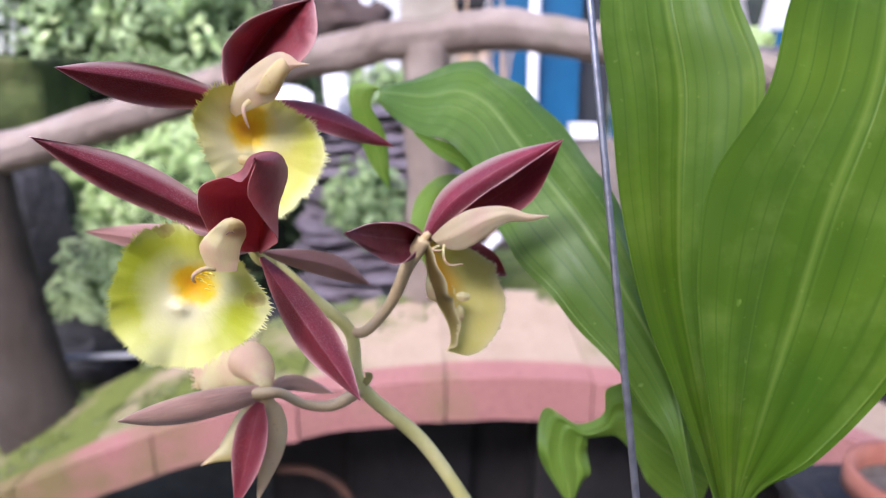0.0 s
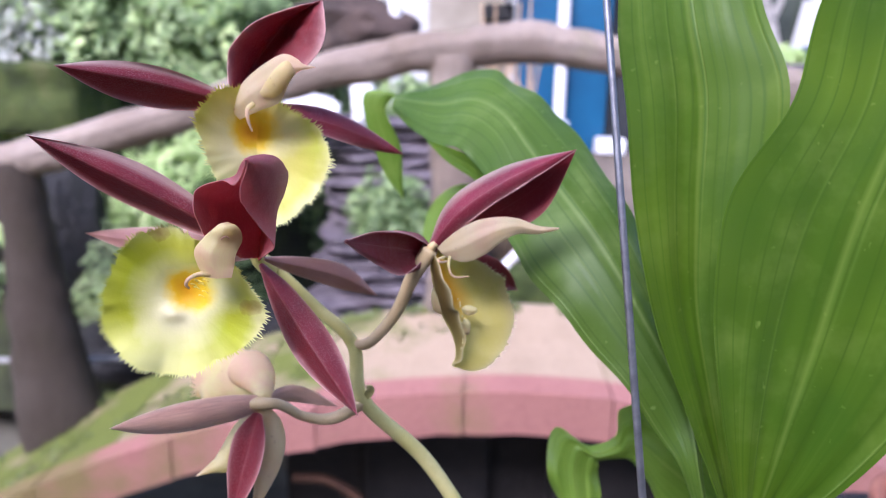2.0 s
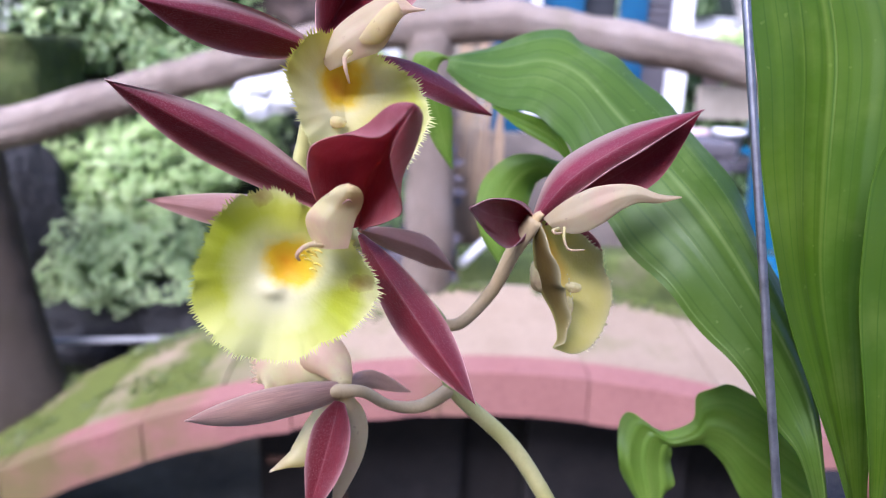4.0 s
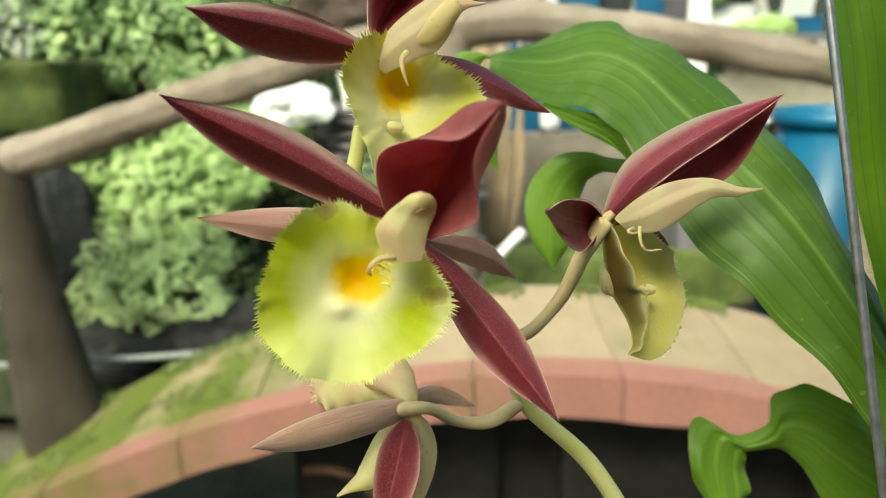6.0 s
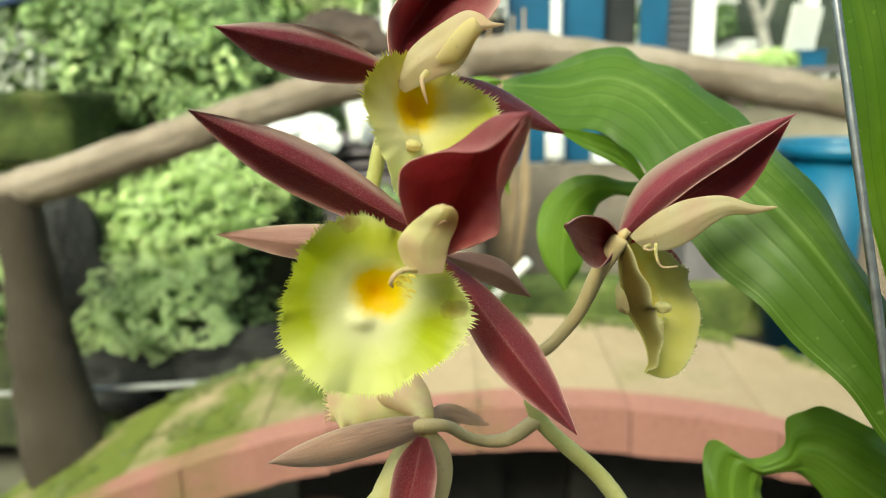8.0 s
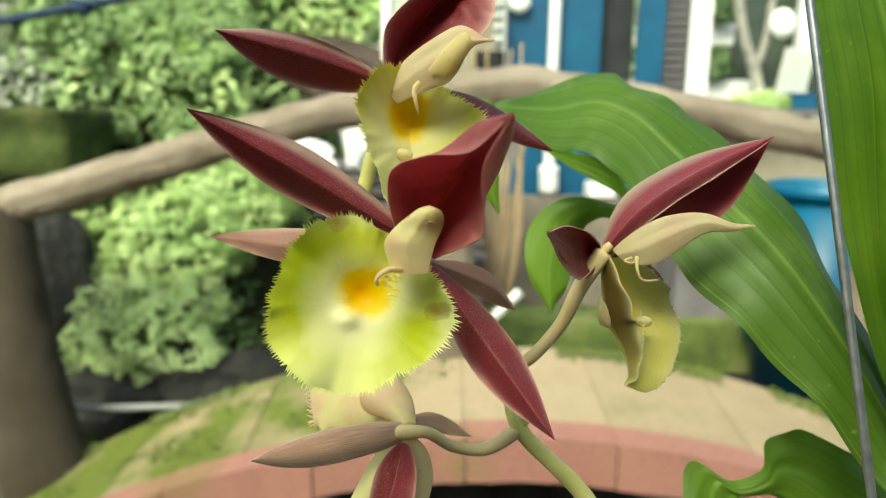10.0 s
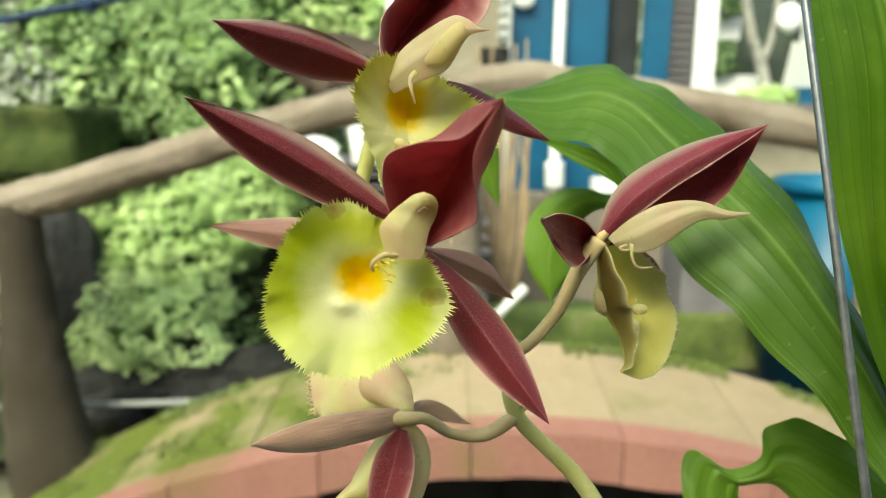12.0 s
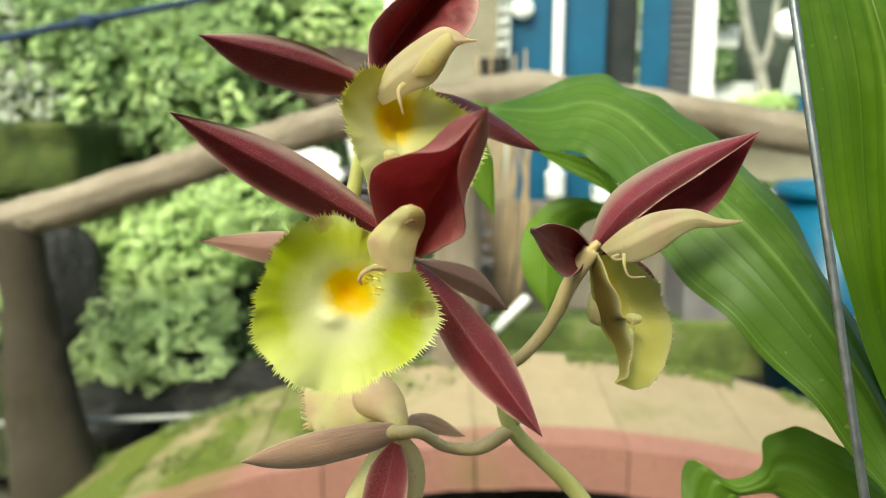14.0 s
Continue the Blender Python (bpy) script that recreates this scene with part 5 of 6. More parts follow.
part("column_wing", blade("column_wing", [(-0.0060, 0.1222, 1.2762), (-0.0085, 0.1208, 1.2757), (-0.0108, 0.1194, 1.2760), (-0.0122, 0.1186, 1.2759)], [(-0.0062, 0.1224, 1.2752), (-0.0086, 0.1211, 1.2749), (-0.0108, 0.1197, 1.2753), (-0.0123, 0.1188, 1.2756)], (0.0003,), steps=20, cols=7), CREAM, fl, "cream wing of the column")
part("antenna", tube("antenna", [(-0.0112, 0.1195, 1.2758), (-0.0126, 0.1185, 1.2756), (-0.0137, 0.1178, 1.2749), (-0.0142, 0.1180, 1.2738), (-0.0139, 0.1187, 1.2729)], [0.00055, 0.0005, 0.00042, 0.00036, 0.0002], 8, 20), CREAM, fl, "thin hooked antenna")
rngt = random.Random(6)
for i in range(9):
    b = Vector((-0.0125, 0.1195, 1.2726)) + Vector((rngt.uniform(-0.0012, 0.0018), 0, rngt.uniform(-0.003, 0.003)))
    part("throat_hair", tube("throat_hair", [b, b + Vector((0.0007, -0.0006, 0.0002)), b + Vector((0.0014, -0.0005, -0.0003))], [0.0002, 0.00018, 0.0001], 5, 5), POLLEN, fl)

# ---- the upper flower
U = (-0.0142, 0.1580, 1.3076)
fl = flower("open maroon flower with a yellow fringed lip", U, (0, 1, -0.2))
sepal(fl, "petal", sag(U, (-0.0446, 0.1340, 1.3159), (0, 0, 0.0008)), (0.05, -1, 0.0), 0.0036, MAROON_SHEEN, "pointed maroon petal with sky sheen painted along its upper side", wl=0.0062, crease=-0.7, cup=-0.1, curl=0.3)
sepal(fl, "petal", sag((-0.0117, 0.1600, 1.3065), (0.0246, 0.1825, 1.2931), (0.001, 0, 0.002)), (0.1, -1, 0.5), 0.0036, MAROON, "pointed maroon petal", wl=0.0042, crease=-0.25)
part("hood", loft("hood", [
    [(-0.0151, 0.1575, 1.3091), (-0.0162, 0.1590, 1.3137), (-0.0156, 0.1590, 1.3198), (-0.0120, 0.1590, 1.3244), (-0.0077, 0.1600, 1.3275), (0.0002, 0.1620, 1.3305), (0.0061, 0.1640, 1.3320)],
    [(-0.0152, 0.1585, 1.3091), (-0.0150, 0.1620, 1.3140), (-0.0136, 0.1630, 1.3195), (-0.0097, 0.1630, 1.3239), (-0.0051, 0.1635, 1.3279), (0.0011, 0.1645, 1.3305), (0.0060, 0.1645, 1.3320)],
    [(-0.0152, 0.1595, 1.3089), (-0.0136, 0.1680, 1.3146), (-0.0103, 0.1710, 1.3202), (-0.0060, 0.1710, 1.3254), (-0.0021, 0.1700, 1.3287), (0.0021, 0.1670, 1.3308), (0.0060, 0.1650, 1.3321)],
    [(-0.0150, 0.1590, 1.3088), (-0.0108, 0.1650, 1.3138), (-0.0049, 0.1650, 1.3178), (-0.0001, 0.1640, 1.3220), (0.0023, 0.1640, 1.3265), (0.0039, 0.1645, 1.3301), (0.0060, 0.1645, 1.3320)],
    [(-0.0146, 0.1580, 1.3087), (-0.0085, 0.1610, 1.3121), (0.0000, 0.1600, 1.3147), (0.0058, 0.1590, 1.3197), (0.0076, 0.1590, 1.3240), (0.0072, 0.1610, 1.3287), (0.0063, 0.1640, 1.3320)]],
    0.0006, 44, 29, 0.0006), MAROON, fl, "broad folded maroon hood")
part("lip", lip_mesh("lip", (-0.0103, 0.1600, 1.2952), (0.45, -1, 0.2), (0.12, 0, 1), [0.0160, 0.0143, 0.0125, 0.0132, 0.0165, 0.0168, 0.0132, 0.0122, 0.0150, 0.0190, 0.0172, 0.0162], depth=0.0045, throat=(-0.07, 0.26), knob=(-0.1, -0.05), fold=0.4, fringe=180, seed=5, bare=(200, 280)), LIP_PLAIN, fl, "yellow fringed lip with orange throat")
part("column", blade("column", [(-0.0157, 0.1570, 1.3072), (-0.0137, 0.1560, 1.3100), (-0.0100, 0.1540, 1.3138), (-0.0046, 0.1510, 1.3173), (-0.0004, 0.1495, 1.3192), (0.0025, 0.1488, 1.3185), (0.0046, 0.1485, 1.3170), (0.0070, 0.1486, 1.3166)],
    [(-0.0128, 0.1560, 1.3038), (-0.0102, 0.1548, 1.3050), (-0.0067, 0.1530, 1.3065), (-0.0023, 0.1505, 1.3081), (0.0000, 0.1490, 1.3108), (0.0014, 0.1486, 1.3136), (0.0033, 0.1485, 1.3156), (0.0070, 0.1486, 1.3164)],
    (0.0004, 0.0010, 0.0013, 0.0012, 0.0008, 0.0004, 0.0), steps=50, cols=25, thick=0.0005, round_=1.6, pleat=0.0004, pleats=1.8, wave=0.0003, waves=2.0), CREAM_PINK, fl, "cream column flushed with pink")
part("anther_cap", blade("anther_cap", [(-0.0063, 0.1505, 1.3106), (-0.0037, 0.1488, 1.3140), (-0.0008, 0.1476, 1.3169), (0.0012, 0.1474, 1.3177), (0.0025, 0.1478, 1.3155)],
    [(-0.0055, 0.1505, 1.3095), (-0.0022, 0.1490, 1.3097), (0.0001, 0.1480, 1.3118), (0.0016, 0.1476, 1.3138), (0.0025, 0.1478, 1.3152)], (0.0, 0.0008, 0.0011, 0.0009, 0.0), steps=30, cols=17, thick=0.0004), CREAM_YELLOW, fl, "pale yellow anther cap")
part("antenna", tube("antenna", [(-0.0081, 0.1510, 1.3079), (-0.0091, 0.1495, 1.3066), (-0.0088, 0.1485, 1.3044), (-0.0081, 0.1490, 1.3017)], [0.0007, 0.00055, 0.0004, 0.0002], 8, 14), CREAM, fl, "thin hooked antenna")
part("callus", rock_mesh("callus", (0.0044, 0.0024, 0.0026), 14, 0.12, 3), CREAM, fl, "pale callus below the throat").location = (-0.0116, 0.1566, 1.2930)

# ---- the flower on the side stalk, seen from its side
R = (0.0335, 0.1580, 1.2722)
fl = flower("half-closed flower seen from the side with hanging lip", R, (-0.5, 0.3, -0.6), 0.4)
side_petal = part("petal", sheet("petal", [R, (0.0407, 0.1550, 1.2825), (0.0535, 0.1540, 1.2916), (0.0685, 0.1556, 1.2983)], [(-0.25, -1, 0.5)], [0.0014, 0.0042, 0.0058, 0.0056, 0.0046, 0.0026, 0.0], [0.0014, 0.0024, 0.003, 0.0028, 0.0026, 0.0016, 0.0], cup=-0.45, crease=-0.25, steps=34), MAROON_PALE, fl, "long maroon petal with a pale back")
rim_at = [side_petal.data.vertices[i * 15 + 14].co.copy() for i in range(1, 34, 4)]
part("rolled_rim", tube("rolled_rim", rim_at, [0.0001, 0.00017, 0.00022, 0.00018, 0.00024, 0.00018, 0.0001], 8, 40, 0.6), RIM, fl, "pale rolled rim of the petal")
part("petal", sheet("petal", [(0.0348, 0.1600, 1.2715), (0.0446, 0.1610, 1.2780), (0.0583, 0.1620, 1.2865), (0.0688, 0.1580, 1.2976)], [(0.1, -1, -0.1)], [0.0014, 0.004, 0.006, 0.006, 0.005, 0.003, 0.0], [0.0014, 0.0042, 0.0052, 0.0062, 0.006, 0.0032, 0.0], cup=0.3, steps=34), MAROON_DARK, fl, "dark maroon petal tucked under the other")
part("sepal", loft("sepal", [
    [(0.0332, 0.1580, 1.2730), (0.0279, 0.1500, 1.2777), (0.0212, 0.1390, 1.2806), (0.0160, 0.1285, 1.2808)],
    [(0.0340, 0.1600, 1.2717), (0.0304, 0.1580, 1.2756), (0.0233, 0.1480, 1.2782), (0.0162, 0.1295, 1.2808)],
    [(0.0340, 0.1600, 1.2710), (0.0310, 0.1600, 1.2708), (0.0247, 0.1510, 1.2739), (0.0163, 0.1295, 1.2806)],
    [(0.0336, 0.1590, 1.2702), (0.0302, 0.1560, 1.2676), (0.0247, 0.1490, 1.2703), (0.0163, 0.1295, 1.2804)],
    [(0.0328, 0.1580, 1.2702), (0.0271, 0.1500, 1.2674), (0.0216, 0.1420, 1.2721), (0.0161, 0.1285, 1.2806)]], 0.0006, 30, 21, 0.0005), MAROON, fl, "short boat-shaped maroon sepal pointing forward")
sepal(fl, "sepal", sag((0.0391, 0.1660, 1.2681), (0.0591, 0.1900, 1.2520), (0, 0, 0.001)), (0, -1, 0.3), 0.0042, MAROON_DARK, "dark maroon sepal behind the lip")
part("column", blade("column", [(0.0350, 0.1580, 1.2728), (0.0396, 0.1560, 1.2770), (0.0449, 0.1540, 1.2806), (0.0500, 0.1530, 1.2818), (0.0548, 0.1532, 1.2815), (0.0601, 0.1537, 1.2797), (0.0653, 0.1540, 1.2792)],
    [(0.0382, 0.1570, 1.2701), (0.0429, 0.1550, 1.2698), (0.0478, 0.1530, 1.2727), (0.0516, 0.1525, 1.2761), (0.0553, 0.1530, 1.2777), (0.0603, 0.1537, 1.2777), (0.0652, 0.1540, 1.2789)], (0.0004, 0.0009, 0.0011, 0.0009, 0.0006, 0.0004, 0.0), steps=50, cols=25, thick=0.0006, round_=1.5, pleat=0.0004, pleats=1.8, wave=0.0004, waves=2.2), CREAM_PINK, fl, "cream column with a pink flush and a beak")
part("antenna", tube("antenna", [(0.0385, 0.1490, 1.2727), (0.0384, 0.1475, 1.2701), (0.0397, 0.1475, 1.2680), (0.0433, 0.1490, 1.2677)], [0.0004, 0.00034, 0.0003, 0.0002], 8, 14), CREAM, fl, "thin hooked antenna")
part("antenna", tube("antenna", [(0.0373, 0.1490, 1.2724), (0.0357, 0.1475, 1.2722), (0.0367, 0.1475, 1.2716), (0.0388, 0.1490, 1.2717)], [0.0004, 0.00034, 0.0003, 0.0002], 8, 14), CREAM, fl, "thin hooked antenna")
part("lip", sheet("lip", [(0.0337, 0.1580, 1.2717), (0.0343, 0.1600, 1.2644), (0.0364, 0.1610, 1.2553), (0.0401, 0.1590, 1.2484), (0.0411, 0.1570, 1.2436), (0.0399, 0.1560, 1.2410)], [(1, -0.25, 0)], [0.002, 0.007, 0.0120, 0.0150, 0.0148, 0.0118, 0.0062, 0.0], [0.001, 0.0042, 0.0060, 0.0058, 0.0042, 0.0026, 0.0012, 0.0], crease=0.72, cup=0.28, ruffle=0.0003, waves=5.0, teeth=34, thick=0.0009, steps=40, half=9), SIDE_LIP, fl, "hanging olive-yellow lip folded like a trough")
rim_rng = random.Random(20)
for k in range(12):
    bead = part("bead", rock_mesh("bead", (0.00035, 0.00035, 0.0004 + 0.0003 * (k % 3)), k, 0.4, 1), CREAM, fl)
    t = (k + rim_rng.uniform(-0.4, 0.4)) / 11
    bead.location = Vector((0.0406, 0.1525, 1.2612)).lerp(Vector((0.0421, 0.1535, 1.2474)), t) + Vector((0.0011 * math.sin(t * 3.14) + rim_rng.uniform(-0.0002, 0.0002), 0, 0))
part("chin", rock_mesh("chin", (0.0055, 0.005, 0.0095), 12, 0.1, 3), CREAM, fl, "pale swollen pouch of the lip").location = (0.0366, 0.1620, 1.2577)
part("callus", rock_mesh("callus", (0.0040, 0.0026, 0.0026), 6, 0.15, 3), CREAM, fl, "pale callus in the lip").location = (0.0440, 0.1590, 1.2556)
part("callus", rock_mesh("callus", (0.0026, 0.0024, 0.0046), 8, 0.15, 3), CREAM, fl, "pale callus in the lip").location = (0.0432, 0.1592, 1.2508)

# ---- the lowest flower, nodding and seen from behind
B = (-0.0107, 0.1530, 1.2304)
fl = flower("nodding flower seen from behind", B, (0.8, 0.2, 0), 0.6)
part("sepal", sheet("sepal", sag(B, (-0.0408, 0.1334, 1.2330), (0, 0, -0.0005)), [(0.05, -1, 0.3)], [0.0022, 0.0033, 0.0036, 0.0038, 0.0034, 0.0022, 0.0], [0.0022, 0.0033, 0.0037, 0.0037, 0.003, 0.0018, 0.0], cup=-0.55, steps=30), STRIPED, fl, "dusty pink-brown sepal with faint stripes")
sepal(fl, "sepal", [(-0.0100, 0.1580, 1.2295), (-0.0044, 0.1680, 1.2264), (0.0062, 0.1750, 1.2192)], (0.1, -1, 0.4), 0.0026, STRIPED, "short brown sepal behind", wl=0.0022, cup=-0.4)
part("petal", sheet("petal", [(-0.0107, 0.1520, 1.2282), (-0.0131, 0.1490, 1.2180), (-0.0180, 0.1460, 1.1997)], [(-0.45, -1, 0)], [0.0018, 0.0046, 0.006, 0.0064, 0.0054, 0.003, 0.0], [0.0012, 0.003, 0.0042, 0.0044, 0.0038, 0.002, 0.0], cup=0.3, crease=0.15, steps=30), MAROON, fl, "magenta petal hanging down")
part("sepal", sheet("sepal", [(-0.0095, 0.1530, 1.2288), (-0.0070, 0.1500, 1.2191), (-0.0124, 0.1470, 1.2004)], [(0.35, -1, 0)], [0.0018, 0.003, 0.0034, 0.0036, 0.0034, 0.002, 0.0], [0.0012, 0.0026, 0.0034, 0.0036, 0.003, 0.0016, 0.0], cup=-0.4, steps=30), CREAM_PINK, fl, "pale pink sepal hanging down")
part("column", sheet("column", [(-0.0117, 0.1550, 1.2281), (-0.0160, 0.1520, 1.2220), (-0.0197, 0.1500, 1.2154), (-0.0228, 0.1490, 1.2136), (-0.0268, 0.1480, 1.2118)], [(-0.3, -1, 0.1)], [0.0018, 0.0032, 0.0034, 0.0032, 0.0022, 0.001, 0.0], [0.0018, 0.0028, 0.0032, 0.003, 0.0018, 0.001, 0.0], cup=-0.6, thick=0.0022, steps=28), CREAM, fl, "cream column with a curled beak")
part("lip", blade("lip", [(-0.0100, 0.1560, 1.2306), (-0.0151, 0.1650, 1.2270), (-0.0227, 0.1700, 1.2232), (-0.0303, 0.1720, 1.2204), (-0.0346, 0.1730, 1.2222)],
    [(-0.0114, 0.1600, 1.2313), (-0.0157, 0.1720, 1.2352), (-0.0233, 0.1760, 1.2365), (-0.0311, 0.1780, 1.2358), (-0.0366, 0.1780, 1.2336)], (0.0, 0.002, 0.003, 0.002, 0.0005), wave=0.0007, waves=6.0, steps=36, cols=21, thick=0.0008), CREAM, fl, "pale cream lip turned away")
fringe_rng = random.Random(17)
for k in range(16):
    q = Vector((-0.0346, 0.1730, 1.2222)).lerp(Vector((-0.0366, 0.1780, 1.2336)), (k + fringe_rng.random() * 0.7) / 16)
    part("lip_tooth", tube("lip_tooth", [q + Vector((0.0006, 0, 0)), q + Vector((-0.0005, -0.0002, fringe_rng.uniform(-0.0004, 0.0004))), q + Vector((-fringe_rng.uniform(0.0011, 0.0018), -0.0004, fringe_rng.uniform(-0.0008, 0.0008)))], [0.0004, 0.0003, 0.00008], 5, 5), CREAM, fl)
part("pouch", tube("pouch", [(-0.0095, 0.1540, 1.2312), (-0.0119, 0.1600, 1.2323), (-0.0150, 0.1650, 1.2334), (-0.0182, 0.1680, 1.2338), (-0.0206, 0.1695, 1.2336)], [0.0014, 0.0037, 0.0058, 0.0062, 0.0016], 20, 34, 0.04, 0.85), CREAM, fl, "pale swollen pouch of the lip")

# ---- stalks
ND = (0.0163, 0.1583, 1.2292)
FK = (0.0130, 0.1612, 1.2446)
STALK = [(0.0798, 0.1660, 1.1259), (0.0546, 0.1630, 1.1733), (0.0341, 0.1605, 1.2093), ND, FK, (0.0031, 0.1630, 1.2539), (-0.0064, 0.1630, 1.2636), (-0.0109, 0.1600, 1.2690), F]
part("stalk", tube("stalk", STALK, [0.0023, 0.0022, 0.0021, 0.0019, 0.0018, 0.0016, 0.0015, 0.0014, 0.0012], 14, 70, 0.05), STEM, orchid, "pale green flower stalk")
part("stalk_node", tube("stalk_node", [(-0.0124, 0.1600, 1.2699), (-0.0095, 0.1610, 1.2663), (-0.0075, 0.1620, 1.2642)], [0.0017, 0.0024, 0.0016], 12, 10, 0.2), STEM, orchid, "papery node of the stalk")
part("bud_scale", sheet("bud_scale", [ND, (0.0182, 0.1560, 1.2338), (0.0173, 0.1545, 1.2357)], [(0, -1, 0.3)], widths(0.0012), widths(0.0012), cup=0.4, steps=10), STEM, orchid)
part("pedicel", tube("pedicel", [ND, (0.0084, 0.1560, 1.2252), (0.0006, 0.1550, 1.2260), (-0.0052, 0.1530, 1.2303), B], [0.0018, 0.0016, 0.0013, 0.0014, 0.0018], 12, 30, 0.06), PEDICEL, orchid, "bent olive-pink flower stalk")
part("pedicel", tube("pedicel", [FK, (0.0178, 0.1600, 1.2457), (0.0246, 0.1590, 1.2542), (0.0290, 0.1580, 1.2644), R], [0.0014, 0.0015, 0.0016, 0.0019, 0.0022], 12, 30, 0.05), PEDICEL, orchid, "curved olive flower stalk")
part("pedicel", tube("pedicel", [(-0.0101, 0.1630, 1.2657), (-0.0208, 0.1670, 1.2788), (-0.0202, 0.1680, 1.2881), (-0.0178, 0.1670, 1.2973), U], [0.0014, 0.0018, 0.0018, 0.0015, 0.0016], 12, 30, 0.05), STEM, orchid, "green flower stalk")

# ---- leaves
BASE = (0.1219, 0.1400, 1.1667)


def edged_leaf(one, other, material, label, **kw):
    kw.setdefault("thick", 0.0007)
    kw.setdefault("steps", 70)
    return part("leaf", blade("leaf", one, other, **kw), material, orchid, label)


edged_leaf([(0.1200, 0.1400, 1.1660), (0.1108, 0.1390, 1.2029), (0.0984, 0.1430, 1.2339), (0.0886, 0.1490, 1.2596), (0.0836, 0.1550, 1.2850), (0.0811, 0.1620, 1.3087), (0.0792, 0.1700, 1.3326), (0.0842, 0.1900, 1.3619), (0.1002, 0.2120, 1.3923)],
           [(0.1230, 0.1400, 1.1660), (0.1146, 0.1400, 1.2021), (0.1133, 0.1450, 1.2327), (0.1149, 0.1520, 1.2585), (0.1186, 0.1570, 1.2846), (0.1216, 0.1640, 1.3130), (0.1166, 0.1720, 1.3329), (0.1123, 0.1920, 1.3626), (0.1089, 0.2130, 1.3927)],
           LEAF, "tall upright green leaf", bulge=(-0.001, -0.003, -0.006, -0.006, -0.004, 0.0), pleat=0.00018, pleats=3.3, wave=0.0006, round_=1.3)
edged_leaf([(0.1180, 0.1370, 1.1680), (0.1110, 0.1340, 1.2056), (0.1024, 0.1330, 1.2389), (0.0992, 0.1390, 1.2687), (0.1032, 0.1450, 1.2903), (0.1185, 0.1540, 1.3119), (0.1243, 0.1600, 1.3334), (0.1345, 0.1680, 1.3592), (0.1544, 0.1750, 1.3776)],
           [(0.1200, 0.1370, 1.1680), (0.1167, 0.1345, 1.2051), (0.1312, 0.1330, 1.2207), (0.1512, 0.1360, 1.2415), (0.1645, 0.1420, 1.2762), (0.1717, 0.1490, 1.3082), (0.1747, 0.1560, 1.3333), (0.1751, 0.1670, 1.3593), (0.1659, 0.1750, 1.3777)],
           LEAF, "broad upright green leaf in front", bulge=(0.0, -0.001, -0.004, -0.004, -0.003, 0.0), pleat=0.00032, pleats=3.7, wave=0.0006, round_=1.6, seed=7)
part("pseudobulb", tube("pseudobulb", [Vector(BASE) + Vector((0.002, 0.006, -0.09)), Vector(BASE) + Vector((0.002, 0.003, -0.05)), Vector(BASE) + Vector((0, 0, -0.01)), Vector(BASE) + Vector((-0.004, 0, 0.03))], [0.008, 0.013, 0.009, 0.005], 18, 24, 0.05), STEM, orchid, "green pseudobulb")
edged_leaf([(0.1160, 0.1440, 1.1700), (0.1046, 0.1460, 1.2157), (0.1046, 0.1600, 1.2383), (0.0963, 0.1740, 1.2620), (0.0886, 0.1900, 1.2808), (0.0784, 0.2100, 1.2967), (0.0693, 0.2260, 1.3063), (0.0592, 0.2400, 1.3130), (0.0507, 0.2490, 1.3169), (0.0365, 0.2560, 1.3126), (0.0164, 0.2620, 1.3062)],
           [(0.1150, 0.1440, 1.1690), (0.1021, 0.1450, 1.2107), (0.0950, 0.1510, 1.2239), (0.0826, 0.1580, 1.2387), (0.0700, 0.1660, 1.2521), (0.0594, 0.1780, 1.2626), (0.0526, 0.1930, 1.2739), (0.0478, 0.2070, 1.2863), (0.0390, 0.2190, 1.2913), (0.0294, 0.2340, 1.2922), (0.0156, 0.2560, 1.3015)],
           LEAF_ARCH, "long arching green leaf with wavy edge", bulge=(0.0, 0.003, 0.005, 0.006, 0.006, 0.004, 0.002), pleat=0.0003, pleats=3.0, wave=0.0009, waves=8.0, steps=110, toward=(0.2, -0.8, 0.5))
edged_leaf([(0.0531, 0.1935, 1.2732), (0.0490, 0.2055, 1.2843), (0.0460, 0.2115, 1.2888), (0.0381, 0.2205, 1.2911), (0.0297, 0.2335, 1.2920)],
           [(0.0530, 0.1955, 1.2736), (0.0494, 0.2080, 1.2795), (0.0452, 0.2140, 1.2822), (0.0370, 0.2210, 1.2864), (0.0303, 0.2320, 1.2914)],
           LEAF, "curled dark underside of the arching leaf", bulge=(-0.001,), steps=30, cols=11)
edged_leaf([(0.0180, 0.2640, 1.3058), (0.0100, 0.2640, 1.3080), (0.0040, 0.2650, 1.3062), (0.0045, 0.2650, 1.2967), (0.0085, 0.2655, 1.2835), (0.0125, 0.2655, 1.2746), (0.0190, 0.2650, 1.2660)],
           [(0.0201, 0.2640, 1.3043), (0.0150, 0.2630, 1.3054), (0.0125, 0.2630, 1.3001), (0.0165, 0.2635, 1.2915), (0.0185, 0.2640, 1.2860), (0.0190, 0.2645, 1.2781), (0.0194, 0.2650, 1.2662)],
           LEAF_LOW, "drooping pointed leaf tip", bulge=(0.001,), steps=40, cols=15)
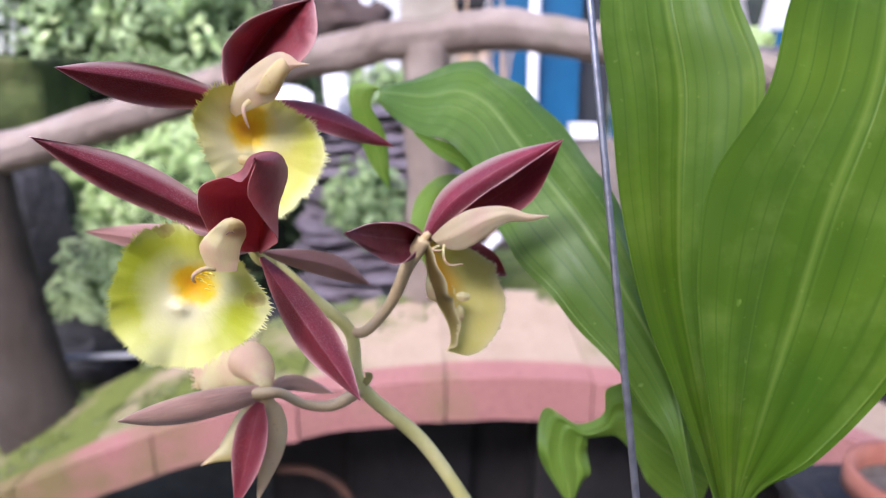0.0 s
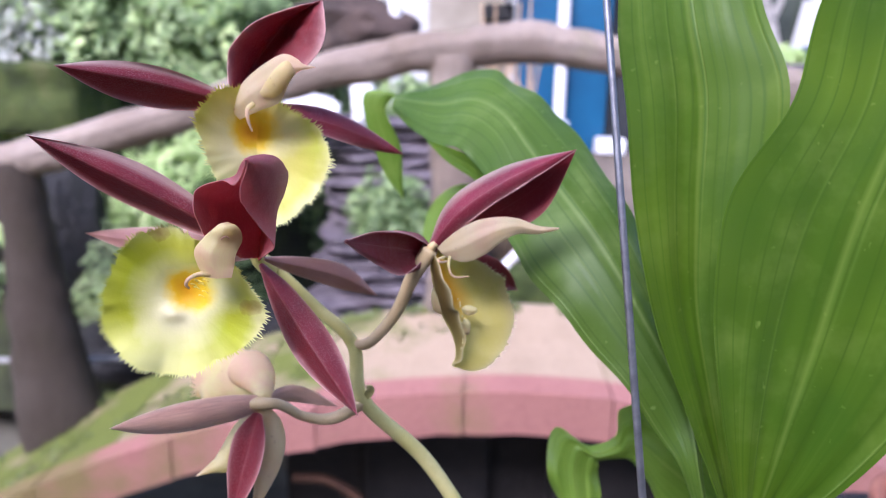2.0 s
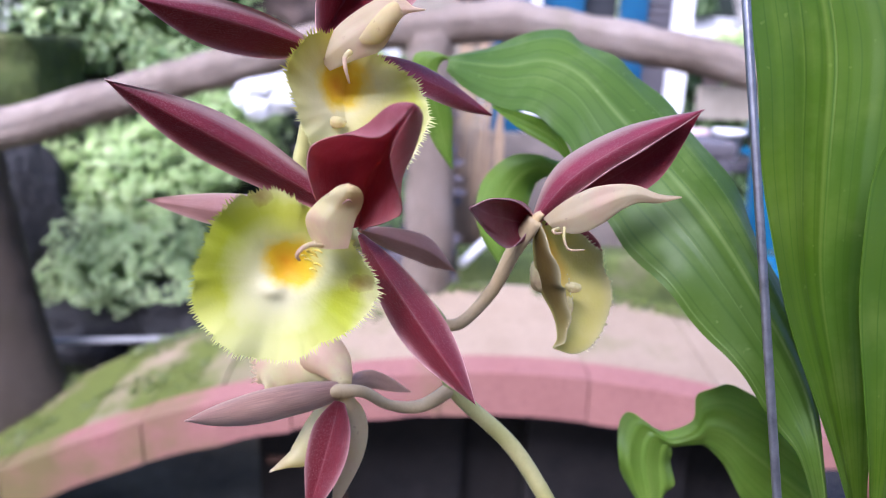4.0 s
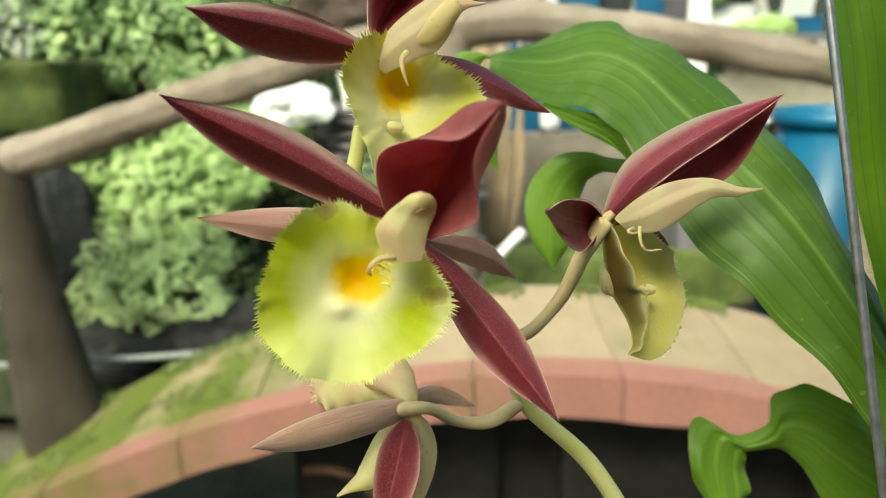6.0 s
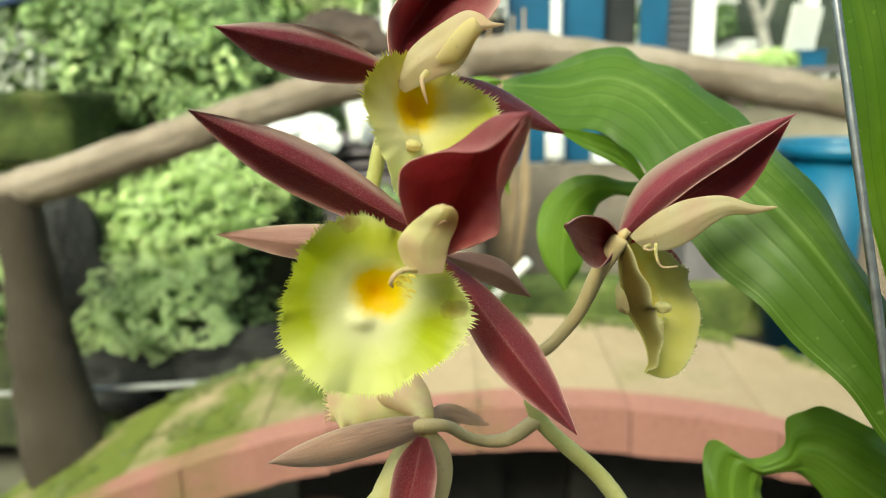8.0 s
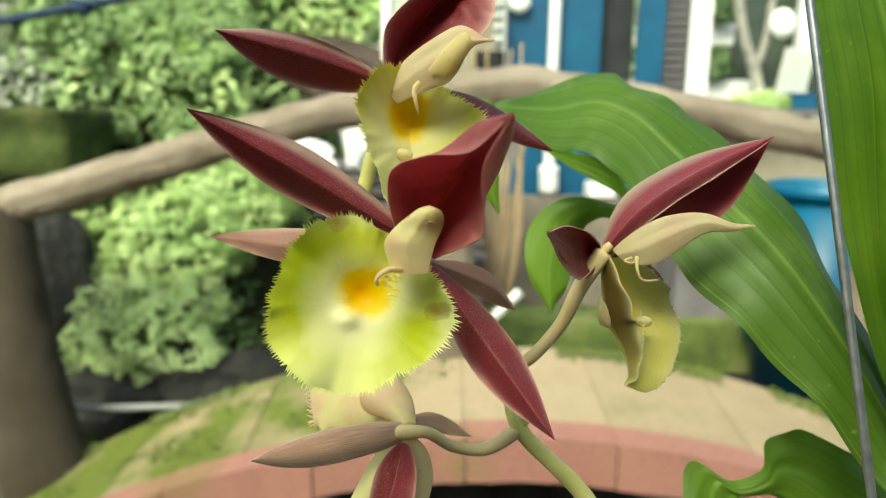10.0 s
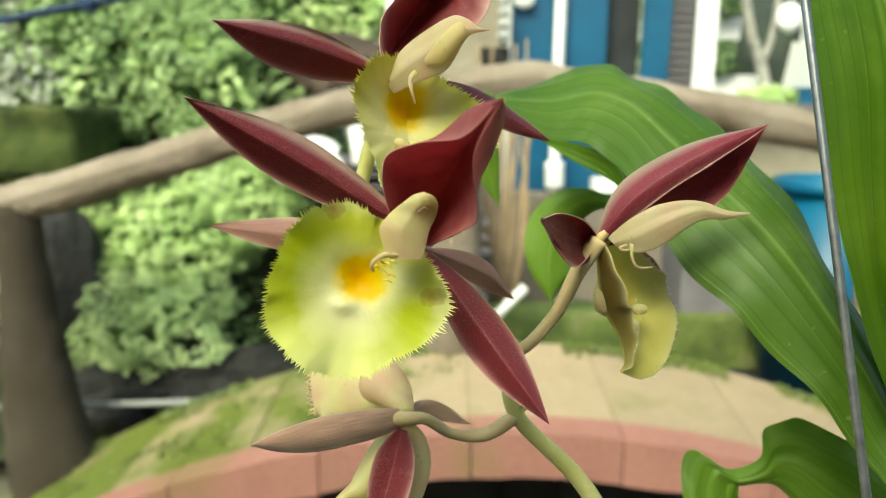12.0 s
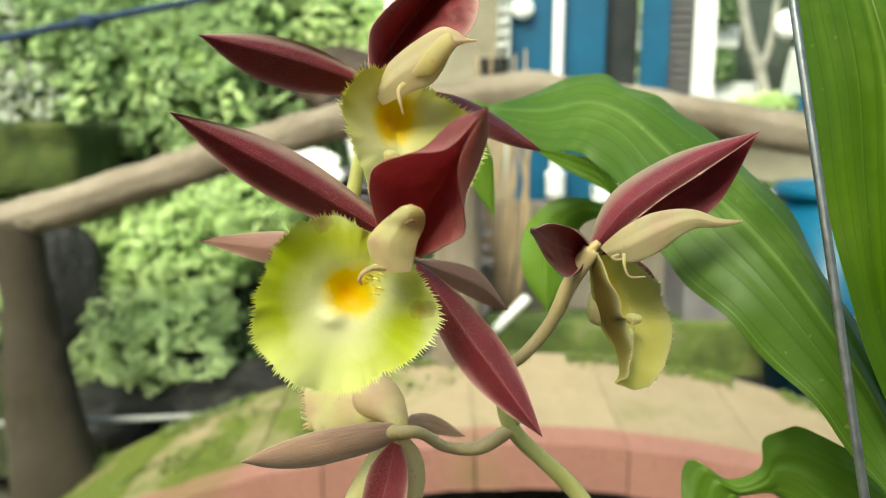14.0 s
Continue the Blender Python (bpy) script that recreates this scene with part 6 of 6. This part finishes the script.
edged_leaf([(0.0720, 0.2300, 1.2740), (0.0568, 0.2450, 1.2725), (0.0490, 0.2500, 1.2743), (0.0405, 0.2530, 1.2732), (0.0338, 0.2550, 1.2685), (0.0295, 0.2550, 1.2615), (0.0280, 0.2530, 1.2525), (0.0307, 0.2500, 1.2427), (0.0369, 0.2480, 1.2342)],
           [(0.0720, 0.2300, 1.2690), (0.0590, 0.2450, 1.2674), (0.0542, 0.2500, 1.2671), (0.0507, 0.2520, 1.2648), (0.0480, 0.2530, 1.2597), (0.0460, 0.2520, 1.2537), (0.0446, 0.2510, 1.2467), (0.0422, 0.2490, 1.2398), (0.0378, 0.2480, 1.2338)],
           LEAF_LOW, "small drooping leaf behind the flowers", bulge=(0.002, 0.003, 0.002), wave=0.0012, waves=4.0, steps=50, cols=17)
edged_leaf([(0.1312, 0.1880, 1.1959), (0.1200, 0.1910, 1.2056), (0.1100, 0.1940, 1.2107), (0.1021, 0.1980, 1.2118), (0.0966, 0.2000, 1.2074), (0.0959, 0.2010, 1.1976), (0.0879, 0.2030, 1.1922), (0.0778, 0.2060, 1.1972), (0.0735, 0.2040, 1.1877), (0.0751, 0.2000, 1.1783), (0.0820, 0.1980, 1.1675)],
           [(0.1250, 0.1840, 1.1671), (0.1164, 0.1870, 1.1708), (0.1097, 0.1900, 1.1774), (0.1069, 0.1940, 1.1834), (0.1033, 0.1980, 1.1877), (0.0986, 0.2010, 1.1889), (0.0927, 0.2030, 1.1874), (0.0912, 0.2030, 1.1849), (0.0919, 0.2020, 1.1796), (0.0919, 0.2000, 1.1739), (0.0873, 0.1980, 1.1670)],
           LEAF_LOW, "low wavy green leaf with curled tip", bulge=(0.003,), pleat=0.0005, wave=0.0015, waves=6.0, steps=70)

# ---- hanger wire, pot
WB, WT = Vector((0.0865, 0.1236, 1.2)), Vector((0.0730, 0.1666, 1.35))
wd = (WT - WB) / 0.15
hanger = thing("hanger_wire", "straight galvanised steel hanger wire of the pot", "wire")
part("wire", tube("wire", [WB - wd * 0.14, WB, WT, WT + wd * 0.59], [0.00095] * 4, 10, 60, 0.05), WIRE, hanger)
pot = thing("hanging_pot", "terracotta pot holding the orchid on a wire", "flower pot")
px, py = BASE[0], BASE[1]
part("pot_wall", lathe("pot_wall", [(0.0, 0), (0.055, 0), (0.075, 0.1), (0.082, 0.1), (0.082, 0.122), (0.074, 0.122), (0.07, 0.1), (0.05, 0.01), (0, 0.01)]), TERRACOTTA, pot)
part("potting_mix", lathe("potting_mix", [(0.071, 0.1), (0.05, 0.108), (0.0, 0.112)]), GRAVEL, pot)
pot.location = (0.1, 0.166, 0.942)

side_pot = thing("terracotta_pot", "small terracotta pot filled with gravel", "flower pot")
part("pot_wall", lathe("pot_wall", [(0.0, 0), (0.045, 0), (0.062, 0.085), (0.07, 0.085), (0.07, 0.11), (0.06, 0.11), (0.056, 0.085), (0.04, 0.01), (0, 0.01)]), TERRACOTTA, side_pot)
part("gravel", lathe("gravel", [(0.058, 0.088), (0.03, 0.094), (0, 0.096)]), GRAVEL, side_pot)
side_pot.location = Vector((0.5496, 0.6200, 0.8764)) - Vector((0, 0, 0.09))
shelf = thing("plant_shelf", "dark weathered plant shelf carrying a small pot", "shelf")
SH = Vector((0.5496, 0.6200, 0.8764)) + Vector((0.2, 0.05, -0.1105))
part("board", box_mesh("board", (0.5, 0.3, 0.02), 0.003), BLACK_ROCK, shelf).location = SH
for dx, dy in ((-0.22, -0.12), (0.22, -0.12), (-0.22, 0.12), (0.22, 0.12)):
    part("leg", box_mesh("leg", (0.03, 0.03, SH.z + 0.43), 0.003), DARK_STONE, shelf).location = (SH.x + dx, SH.y + dy, -0.43)
